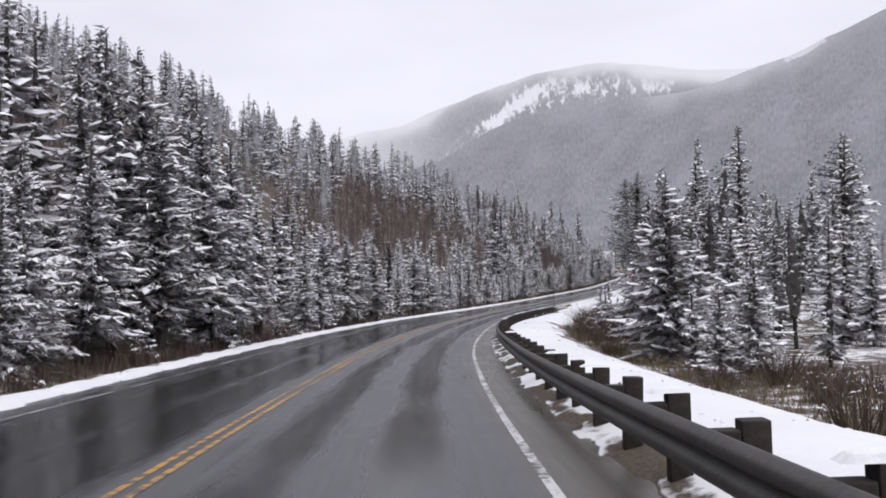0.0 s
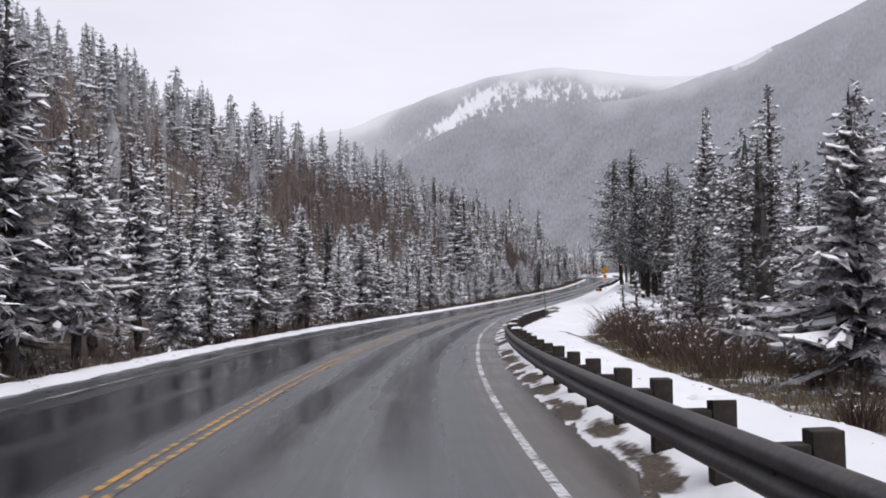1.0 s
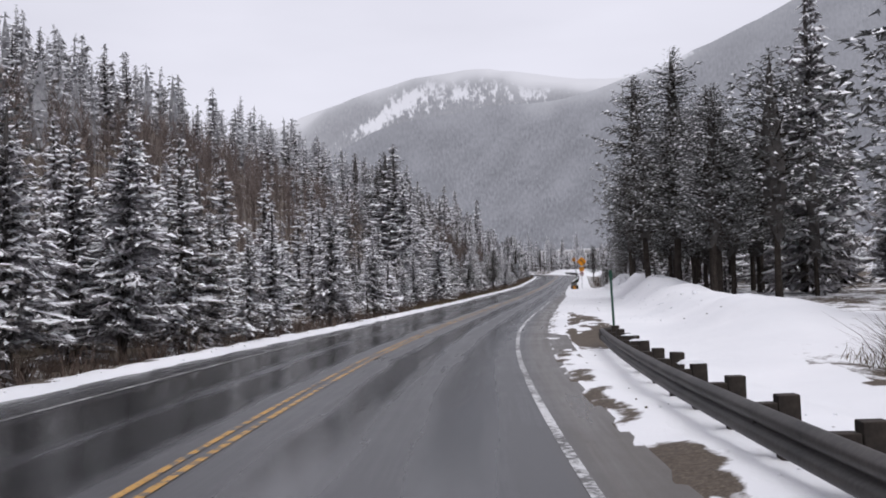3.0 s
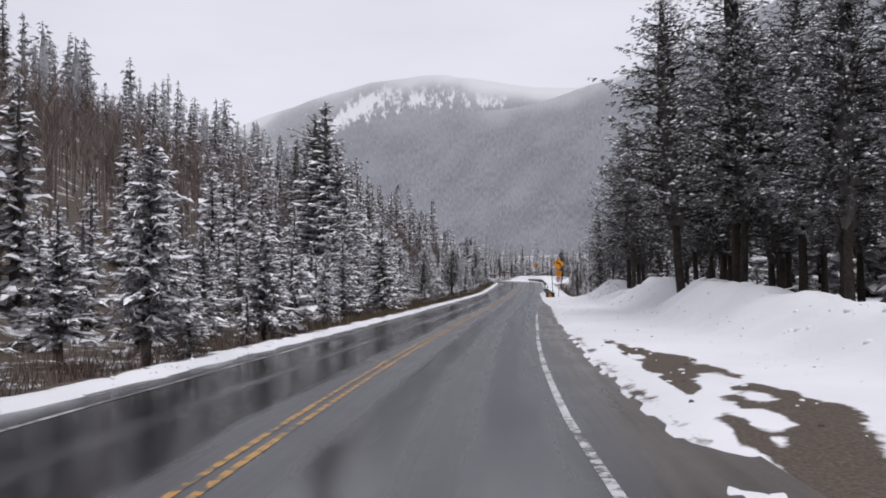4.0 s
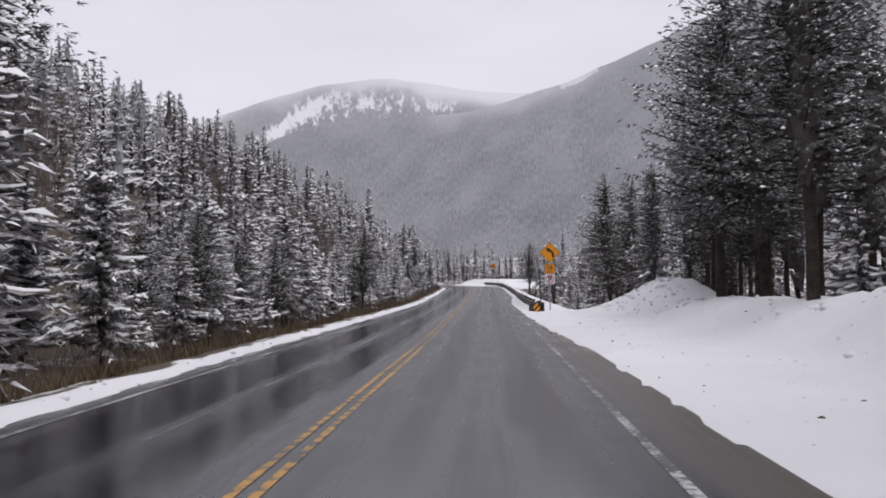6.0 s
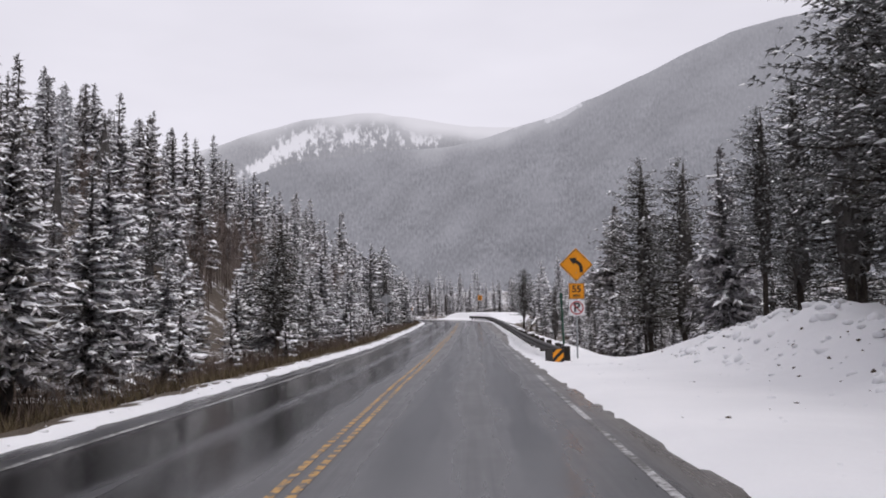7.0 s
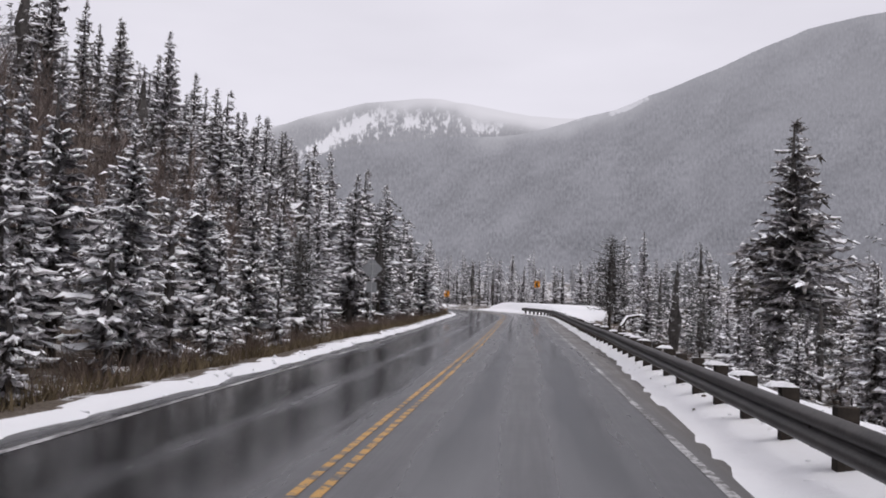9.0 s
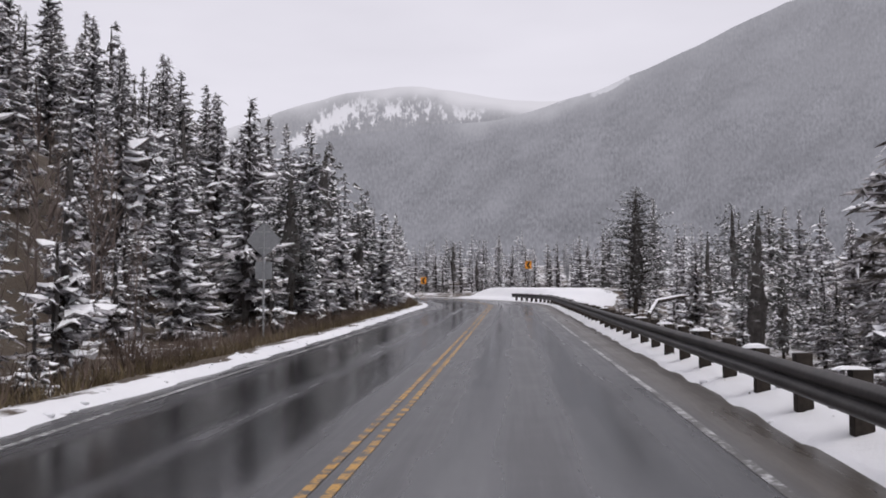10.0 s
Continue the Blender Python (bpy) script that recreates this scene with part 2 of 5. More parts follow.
GALV = two_tone("galvanised_steel", (0.30, 0.31, 0.32), (0.46, 0.47, 0.48), 6.0, 0.5, 0.6, 0.5, 0.1, 0.002)
GREEN = two_tone("green_paint", (0.012, 0.055, 0.035), (0.03, 0.10, 0.065), 6.0, 0.5, 0, 0.4, 0.1, 0.002)
AMBER = two_tone("amber_sign_sheeting", (0.75, 0.27, 0.008), (0.85, 0.33, 0.012), 3.0, 0.45, 0, 0.4, 0.05, 0.001)
SIGN_WHITE = two_tone("white_sign_sheeting", (0.72, 0.72, 0.74), (0.82, 0.82, 0.84), 3.0, 0.45, 0, 0.4, 0.05, 0.001)
SIGN_BLACK = two_tone("black_sign_film", (0.012, 0.012, 0.013), (0.03, 0.03, 0.03), 8.0, 0.5, 0, 0.3, 0.05, 0.001)
SIGN_RED = two_tone("red_sign_film", (0.33, 0.012, 0.02), (0.45, 0.02, 0.03), 8.0, 0.5, 0, 0.3, 0.05, 0.001)
BARE_ALU = two_tone("bare_sheet_aluminium", (0.25, 0.26, 0.27), (0.36, 0.37, 0.38), 3.0, 0.5, 0.5, 0.4, 0.05, 0.001)
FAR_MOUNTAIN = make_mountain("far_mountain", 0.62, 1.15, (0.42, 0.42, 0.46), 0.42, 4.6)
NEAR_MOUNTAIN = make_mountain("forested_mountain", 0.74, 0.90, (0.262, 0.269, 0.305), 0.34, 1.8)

# ---- the road's course: distance along it, x, y, z of the lane ----
AXIS = [
    (-40, 0.47, -39.48, 1.85),
    (-20, 0.18, -19.48, 0.93),
    (0, -0.11, 0.51, 0.00),
    (20, -0.36, 20.51, -0.80),
    (40, 0.13, 40.50, -1.39),
    (60, 1.91, 60.42, -1.80),
    (80, 5.06, 80.17, -2.07),
    (100, 9.40, 99.69, -2.22),
    (120, 14.56, 119.01, -2.29),
    (140, 20.19, 138.20, -2.28),
    (160, 25.95, 157.35, -2.21),
    (180, 31.61, 176.54, -2.09),
    (200, 37.13, 195.76, -1.91),
    (212, 40.50, 207.28, -1.77),
]


def course_table():
    pts = np.array(AXIS, float)
    s, xy, z = list(pts[:, 0]), [p for p in pts[:, 1:3]], list(pts[:, 3])
    d = pts[0, 1:3] - pts[1, 1:3]
    d /= np.linalg.norm(d)
    for k in range(1, 14):
        s.insert(0, pts[0, 0] - 20 * k), xy.insert(0, pts[0, 1:3] + d * 20 * k), z.insert(0, pts[0, 3] + 0.2 * k)
    head = math.atan2(pts[-1, 1] - pts[-2, 1], pts[-1, 2] - pts[-2, 2])
    p, a = pts[-1, 1:3].copy(), pts[-1, 0]
    zz = pts[-1, 3]
    while a < 900:
        a += 4
        turn = 4 / 85.0 if 281 < a < 366 else 0.0
        head -= turn
        p = p + 4 * np.array([math.sin(head), math.cos(head)])
        zz += 4 * (0.0115 + 0.008 * min(1.0, (a - 212) / 50.0) if a < 300 else 0.02)
        if int(a) % 8 == 0:
            s.append(a), xy.append(p.copy()), z.append(zz)
    s, xy, z = np.array(s), np.array(xy), np.array(z)
    fine = np.arange(s[0], s[-1], 1.0)

    def smooth(v):
        m = np.gradient(v, s)
        i = np.clip(np.searchsorted(s, fine, side="right") - 1, 0, len(s) - 2)
        h = s[i + 1] - s[i]
        t = (fine - s[i]) / h
        return ((2 * t**3 - 3 * t**2 + 1) * v[i] + (t**3 - 2 * t**2 + t) * h * m[i] + (-2 * t**3 + 3 * t**2) * v[i + 1] + (t**3 - t**2) * h * m[i + 1])
    return fine, smooth(xy[:, 0]), smooth(xy[:, 1]), smooth(z)


CS, CX, CY, CZ = course_table()
CH = np.unwrap(np.arctan2(np.gradient(CX, CS), np.gradient(CY, CS)))
MAIN = 0.27


def place(s, d, h=0.0):
    """World places for distances along the course, offsets to its right and heights over it (arrays or numbers)."""
    s, d, h = np.broadcast_arrays(np.asarray(s, float), np.asarray(d, float), np.asarray(h, float))
    head = np.interp(s, CS, CH)
    w = np.clip((np.abs(d) - 25) / 60, 0, 1)
    head = head * (1 - w) + MAIN * w
    x = np.interp(s, CS, CX) + np.cos(head) * d
    y = np.interp(s, CS, CY) - np.sin(head) * d
    return np.stack([x, y, np.interp(s, CS, CZ) + h], -1)


def along(x, y):
    """Distance along the course and offset from it of a place in the world."""
    k = int(np.argmin((CX - x) ** 2 + (CY - y) ** 2))
    s, d = float(CS[k]), 0.0
    for _ in range(40):
        p = place(s, d)
        a, b = place(s + 0.5, d) - p, place(s, d + 0.5) - p
        m = np.array([[a[0], b[0]], [a[1], b[1]]]) / 0.5
        e = np.linalg.solve(m, np.array([x - p[0], y - p[1]]))
        s, d = min(max(s + 0.7 * float(e[0]), CS[0] + 2), CS[-1] - 2), d + 0.7 * float(e[1])
    return s, d


def heading(s):
    return float(np.interp(s, CS, CH))


def table(pairs):
    a = np.array(pairs, float)
    return lambda s: np.interp(s, a[:, 0], a[:, 1])


yellow_at = table([(-60, -2.5), (8, -2.7), (30, -2.8), (50, -2.68), (85, -2.32), (105, -1.99), (120, -1.84), (150, -1.79), (172, -1.88), (195, -1.66), (225, -1.50), (250, -1.50)])
white_at = table([(-60, 1.15), (8, 1.17), (30, 1.20), (52, 1.34), (85, 1.18), (95, 1.18), (105, 1.38), (120, 1.63), (150, 1.72), (172, 1.70), (200, 1.95), (225, 2.15), (250, 2.1)])
left_white_at = table([(-60, -6.8), (15, -6.9), (40, -6.9), (58, -6.7), (86, -5.75), (106, -5.3), (118, -5.25), (152, -5.5), (172, -5.15), (193, -4.85), (215, -5.1), (227, -5.3), (250, -5.4)])
left_snow_at = table([(-60, -7.6), (10, -7.5), (20, -7.85), (50, -8.1), (70, -7.7), (87, -6.8), (100, -6.1), (115, -5.85), (138, -5.8), (153, -6.05), (163, -6.0), (172, -5.92), (185, -5.76), (195, -5.46), (205, -5.36), (215, -5.48), (225, -5.7), (240, -5.8), (260, -6.1), (300, -6.5)])
right_snow_at = table([(-60, 2.0), (8, 1.95), (52, 2.0), (80, 1.95), (100, 2.3), (115, 2.6), (150, 2.6), (162, 2.2), (178, 2.05), (200, 2.15), (223, 3.0), (250, 3.1)])
rail_at = table([(-20, 1.95), (10, 1.98), (53, 2.36), (75, 3.0), (89, 3.6), (183, 3.2), (188, 2.78), (193, 2.62), (225, 3.2), (258, 3.3), (300, 3.1)])
rail_top = table([(-20, 0.73), (25, 0.71), (40, 0.67), (53, 0.62), (75, 0.45), (89, 0.34), (182, 0.40), (188, 0.60), (193, 0.72), (300, 0.72)])
berm_at = table([(84, 0.3), (94, 1.0), (98, 0.8), (106, 1.0), (124, 1.7), (132, 1.35), (140, 1.9), (152, 1.05), (162, 0.9), (168, 0.8), (173, 1.75), (180, 1.1), (186, 0.45), (190, 0.2), (196, 0.0)])


# the lay-by's gravel: the ribbon of snow before it, and its outer edge
ribbon_at = table([(84, 2.35), (92, 2.45), (97, 2.6), (105, 2.9), (112, 3.0)])
gravel_out = table([(84, 4.6), (92, 4.2), (103, 4.2), (111, 3.1)])
hill_slope = table([(0, 0.50), (80, 0.50), (120, 0.48), (180, 0.46), (225, 0.52), (265, 0.60), (400, 0.52)])
upper_slope = table([(0, 0.50), (100, 0.47), (225, 0.46), (250, 0.40), (290, 0.36), (400, 0.30)])
# stands of bare aspen on the left hillside: s, d, half-widths
ASPEN_STANDS = [(150, -31, 38, 10), (230, -22, 15, 12), (192, -48, 30, 11), (110, -24, 16, 6), (92, -45, 26, 11), (72, -33, 16, 8)]


def in_aspens(s, d):
    return max(1 - ((s - a) / e) ** 2 - ((d - b) / f) ** 2 for a, b, e, f in ASPEN_STANDS)


def step(a, b, x):
    t = np.clip((x - a) / (b - a), 0, 1)
    return t * t * (3 - 2 * t)


def wob(x, y, f, seed=0.0):
    """Smooth made-up relief between -1 and 1, for arrays."""
    x, y = np.asarray(x, float) * f, np.asarray(y, float) * f
    out, amp = 0.0, 1.0
    for k in range(3):
        q = seed + 1.7 * k
        out = out + amp * (np.sin(x * 1.9 + q + 1.3 * np.sin(y * 1.1 + q)) * np.cos(y * 1.7 - q + 1.1 * np.sin(x * 0.9 + 2 * q)))
        x, y, amp = x * 2.3 + 3.1, y * 2.3 - 1.7, amp * 0.5
    return out / 1.75


def ground_height(s, d):
    """Height of the ground over the road's plane, and how much of it is under snow (0 to 1)."""
    s, d = np.broadcast_arrays(np.asarray(s, float), np.asarray(d, float))
    ragged = 0.16 * wob(s, d * 0.3, 0.9) + 0.05 * wob(s, d, 4.0, 2.0)
    le, re = left_snow_at(s) - ragged, right_snow_at(s) + ragged * (1 - 0.65 * step(112, 118, s))
    # left: a ploughed strip of snow, a shallow ditch, then the hillside
    out = le - d
    hl = 0.11 * step(0, 0.3, out) + 0.05 * wob(s, d, 1.4, 5) * step(0, 0.3, out) - 0.30 * step(0.45, 2.2, out)
    hl = hl + (hill_slope(s) * np.clip(-d - 12.5, 0, 28) + upper_slope(s) * np.maximum(0, -d - 40.5)) * step(12, 22, -d) + step(10, 40, -d) * 1.2 * wob(s, d, 0.06, 3)
    hl = np.where(-d > 260, hl - 0.3 * (-d - 260), hl)
    sl = np.where(out < 0.52 - 0.16 * step(110, 150, s) + 0.2 * wob(s, d, 0.8, 9), 1.0, 0.41 + 0.16 * wob(s, d, 0.2, 4) - 0.02 * step(14, 24, -d))
    # right
    o = d - re
    a = step(80, 92, s)
    c = step(184, 193, s)
    hA = 0.14 * step(0, 0.6, o) + 0.05 * wob(s, d, 1.2, 7) * step(0, 0.4, o) - 0.5 * step(4.6, 6.6, d) - 1.5 * step(8, 16, d)
    crest = berm_at(s) * (1 + 0.12 * wob(s, d, 0.7, 2)) * (1 - 0.72 * np.exp(-((s - 131.0) / 3.2) ** 2 - ((d - 8.3) / 1.5) ** 2))
    hB = 0.10 * step(0, 0.6, o) + 0.02 * wob(s, d, 0.8, 7) * step(0, 0.6, o) + crest * step(6.2, 9.0, d) - 0.75 * crest * step(9.4, 12.5, d) + (0.10 * wob(s, d, 0.9, 1) + 0.07 * wob(s, d, 2.1, 6)) * step(6.5, 8.3, d) + 0.10 * wob(s, d, 3.1, 9) * step(7.0, 8.3, d) * step(164, 170, s) * (1 - step(181, 185, s))
    hC = 0.15 * step(0, 0.7, o) + 0.05 * wob(s, d, 1.3, 7) * step(0, 0.4, o) - (2.6 * step(4.6, 9.5, d) + 0.8 * step(10, 30, d)) * (1 - step(276, 298, s)) + 1.1 * step(282, 302, s) * (1 - 0.75 * step(313, 321, s)) * step(4.2, 6.0, d)
    hr = hA * (1 - a) + hB * a * (1 - c) + hC * c
    hr = hr - step(1.9, 3.2, d) * (1 - step(5.5, 7.0, d)) * (0.26 * step(58, 82, s) * (1 - step(90, 96, s)) + 0.16 * step(176, 182, s) * (1 - step(186, 192, s)))
    hr = hr + 0.10 * step(0.5, 1.3, o) * (1 - step(4.0, 5.0, d)) * (1 - step(45, 62, s) * (1 - step(188, 194, s)))
    hr = hr + step(14, 50, d) * (0.8 * wob(s, d, 0.07, 8)) + np.maximum(0, d - 120) * 0.012
    sA = np.where(d < 5.4 + 2.4 * step(62, 72, s) + 0.9 * wob(s, d, 0.35, 3), 1.0, 0.44 + 0.10 * wob(s, d, 0.25, 5))
    # trodden gravel where the lay-by begins
    past = d - ribbon_at(s) - 0.22 - 0.10 * wob(s, d, 0.7, 1)
    gravel = step(84, 88, s) * (1 - step(108, 112, s)) * step(0, 0.15, past) * (1 - step(0, 0.6, d - gravel_out(s) + 0.45 * wob(s, d, 0.5, 3)))
    streak = step(0.15, 0.52, wob(s * 0.30, d * 1.6, 1.0, 4))
    sB = np.where(d < 10.5, 1.0, 0.62) - (0.74 - 0.55 * streak) * gravel - 0.30 * step(6.8, 7.8, d) * (1 - step(10, 11, d)) * step(-0.2, 0.6, wob(s, d, 0.5, 3))
    sC = np.where(d < 5.2 + 6.0 * step(284, 294, s) * (1 - step(312, 318, s)) - 1.9 * step(312, 318, s), 1.0, 0.47 + 0.12 * wob(s, d, 0.2, 5))
    sr = sA * (1 - a) + sB * a * (1 - c) + sC * c
    sr = sr * (1 - step(12, 17, d)) + (0.49 + 0.13 * wob(s, d, 0.13, 5) + 0.05 * wob(d, s, 0.5, 1)) * step(12, 17, d)
    slush = np.exp(-((o - 0.2) / 0.3) ** 2) * (0.45 + 0.2 * wob(s, d, 0.5, 4)) + 0.30 * (1 - a) * (1 - step(0.7, 1.3, o)) * step(-0.3, 0.5, wob(s, d, 0.8, 2))
    sr = sr - slush * (1 - 0.75 * c) * (1 - 0.8 * step(112, 118, s))
    road = -0.06
    h = np.where(d < le, hl, np.where(d > re, hr, road))
    snow = np.where(d < le, sl, np.where(d > re, sr, 0.2))
    return h, snow


def on_ground(s, d, sink=0.0):
    h, _ = ground_height(s, d)
    return place(s, d, h - sink)


# ---- mesh helpers ----
def mesh_from(name, verts, faces, mat, smooth=False, uv=None, attrs=None):
    me = bpy.data.meshes.new(name)
    verts = np.asarray(verts, np.float32)
    faces = np.asarray(faces, np.int32)
    k = faces.shape[1]
    me.vertices.add(len(verts))
    me.vertices.foreach_set("co", verts.ravel())
    me.loops.add(faces.size)
    me.loops.foreach_set("vertex_index", faces.ravel())
    me.polygons.add(len(faces))
    me.polygons.foreach_set("loop_start", np.arange(0, faces.size, k, dtype=np.int32))
    me.polygons.foreach_set("use_smooth", np.full(len(faces), smooth))
    if uv is not None:
        layer = me.uv_layers.new(name="UVMap")
        layer.data.foreach_set("uv", np.asarray(uv, np.float32)[faces.ravel()].ravel())
    for key, values in (attrs or {}).items():
        me.attributes.new(key, "FLOAT", "POINT").data.foreach_set("value", np.asarray(values, np.float32).ravel())
    me.materials.append(mat)
    me.update(calc_edges=True)
    me.validate()
    return me


def grid_faces(rows, cols):
    i = np.arange(rows * cols).reshape(rows, cols)
    return np.stack([i[:-1, :-1], i[:-1, 1:], i[1:, 1:], i[1:, :-1]], -1).reshape(-1, 4)


def part(name, bm, mat, parent, label=""):
    """Links a bmesh or a mesh as one mesh object under a thing or a part."""
    if isinstance(bm, bmesh.types.BMesh):
        me = bpy.data.meshes.new(name)
        bm.to_mesh(me)
        bm.free()
        me.materials.append(mat)
    else:
        me = bm
    ob = new(name, me)
    ob.parent = parent
    if label:
        tagged(ob, label)
    return ob


def box(bm, size, at=(0, 0, 0), bev=0.0, turn=None):
    r = bmesh.ops.create_cube(bm, size=1.0)
    vs = r["verts"]
    bmesh.ops.scale(bm, vec=size, verts=vs)
    if bev:
        es = list({e for v in vs for e in v.link_edges})
        out = bmesh.ops.bevel(bm, geom=es, offset=bev, segments=2, affect="EDGES", profile=0.6)
        vs = list({v for f in out["faces"] for v in f.verts} | {v for v in vs if v.is_valid})
    if turn is not None:
        bmesh.ops.transform(bm, matrix=turn, verts=vs)
    bmesh.ops.translate(bm, vec=at, verts=vs)
    return bm


def sweep(profile, stations, mat, name, closed=False, smooth=True):
    """A strip with a cross-section (offset right, height) carried along the course. stations: (s, d, h) rows."""
    prof = np.array(profile, float)
    v = []
    for s, d, h in stations:
        v.append(place(s, d + prof[:, 0], h + prof[:, 1]))
    v = np.concatenate(v)
    n, k = len(stations), len(prof)
    f = grid_faces(n, k)
    if closed:
        i = np.arange(n * k).reshape(n, k)
        f = np.concatenate([f, np.stack([i[:-1, -1], i[:-1, 0], i[1:, 0], i[1:, -1]], -1).reshape(-1, 4)])
    return mesh_from(name, v, f, mat, smooth)


# ---- ground: one sheet to the horizon, with the road on it ----
def build_ground():
    ss = np.concatenate([np.array([-290, -240, -190, -140, -100, -70, -50, -35, -25, -18, -12, -8, -4]), np.arange(0, 120, 0.45), np.arange(120, 210, 0.6), np.arange(210, 320, 1.0), np.arange(320, 460, 5.0), np.array([480, 520, 580, 650, 720, 800, 890])])
    lo = np.array([-1400, -900, -600, -400, -300, -240, -190, -150, -120, -95, -75, -60, -48, -38, -30, -24, -20, -16.5, -14, -12, -10, -8, -6, -4.5, -3.4, -2.6, -2.0, -1.6, -1.3, -1.0, -0.8, -0.6, -0.45, -0.32, -0.2, -0.1, 0, 0.1, 0.2, 0.35])
    hi = np.array([-0.35, -0.2, -0.1, 0, 0.1, 0.2, 0.32, 0.45, 0.6, 0.8, 1.0, 1.3, 1.6, 2.0, 2.4, 2.8, 3.2, 3.7, 4.2, 4.7, 5.2, 5.6, 6.0, 6.4, 6.8, 7.2, 7.6, 8.0, 8.6, 9.4, 10.4, 12, 14, 17, 21, 26, 32, 40, 50, 62, 78, 98, 125, 160, 210, 280, 400, 600, 900, 1400])
    d = np.concatenate([left_snow_at(ss)[:, None] + lo[None], right_snow_at(ss)[:, None] + hi[None]], 1)
    s = np.repeat(ss[:, None], d.shape[1], 1)
    h, snow = ground_height(s, d)
    v = place(s, d, h).reshape(-1, 3)
    me = mesh_from("ground", v, grid_faces(*d.shape), GROUND, True, None, {"snow": snow})
    tagged(new("ground", me), "snow-covered ground with brown litter and muddy road edges", "ground", kind="structure")


def build_road():
    ss = np.concatenate([np.arange(-280, 0, 10.0), np.arange(0, 320, 1.0), np.arange(320, 520, 5.0)])
    u = np.linspace(0, 1, 9)
    l, r = left_snow_at(ss) - 0.55, right_snow_at(ss) + 0.6
    d = l[:, None] + (r - l)[:, None] * u[None]
    s = np.repeat(ss[:, None], 9, 1)
    y = np.repeat(yellow_at(ss)[:, None], 9, 1)
    crown = -0.006 * np.abs(d - y)
    v = place(s, d, crown + 0.01).reshape(-1, 3)
    me = mesh_from("road", v, grid_faces(*d.shape), ASPHALT, True, np.stack([(d - y).ravel(), s.ravel()], -1))
    tagged(new("road", me), "wet grey asphalt road with darker wheel tracks", "road", kind="structure")

    def stripe(name, label, mat, at, w, spans):
        for a, b in spans:
            q = np.arange(a, b + 0.5, 0.5 if b - a < 60 else 1.0)
            dd = at(q)[:, None] + np.array([-w / 2, w / 2])[None]
            sq = np.repeat(q[:, None], 2, 1)
            hh = 0.015 - 0.006 * np.abs(dd - yellow_at(sq))
            vv = place(sq, dd, hh).reshape(-1, 3)
            m = mesh_from(name, vv, grid_faces(len(q), 2), mat, True, np.stack([dd.ravel(), sq.ravel()], -1))
            tagged(new(name, m), label, "road marking", kind="structure")
    for off in (-0.095, 0.105):
        stripe("centre_line", "worn double yellow line on wet asphalt", YELLOW, lambda q, off=off: yellow_at(q) + off, 0.09, [(-30, 460)])
    stripe("edge_line", "worn white edge line beside the shoulder", WHITE, white_at, 0.11, [(-30, 136)])
    stripe("edge_line", "faded white edge line beside the lay-by", WHITE_WORN, white_at, 0.11, [(136, 460)])
    stripe("edge_line", "faded white edge line by the snow strip", WHITE_WORN, left_white_at, 0.11, [(-30, 460)])


# ---- mountains ----
def build_mountain(name, label, ridge, foot_r, ridge_r, foot_el, mat, gaps, haze_glow, az0, az1, seed):
    az = np.linspace(az0, az1, 150)
    u = np.concatenate([np.linspace(0, 1, 46), np.array([1.06, 1.15])])
    top = np.interp(az, ridge[:, 0], ridge[:, 1])
    A, U = np.meshgrid(az, u)
    el = foot_el + (top[None] - foot_el) * np.where(U <= 1, U ** 0.9, 1 - (U - 1) * 1.6)
    r = foot_r + (ridge_r - foot_r) * np.minimum(U, 1.15)
    ripple = wob(A * 0.9, U * 5, 0.55, seed) * 0.28 + wob(A * 2.7, U * 14, 0.6, seed + 2) * 0.12
    el = el + ripple * np.sin(np.clip(U, 0, 1) * math.pi) + (0.05 * wob(A * 9, U * 3, 1.0, seed) + 0.07 * wob(A * 2.2, U, 1.0, seed + 3)) * np.clip(U, 0, 1)
    z = r * np.tan(np.radians(el))
    a = np.radians(A)
    v = np.stack([20 + r * np.sin(a), 104 + r * np.cos(a), z], -1).reshape(-1, 3)
    me = mesh_from(name, v, grid_faces(*A.shape), mat, True, np.stack([A.ravel(), el.ravel()], -1), {"snow": gaps(A, el), "cloud": haze_glow(A, el)})
    tagged(new(name, me), label, "mountain", kind="structure")


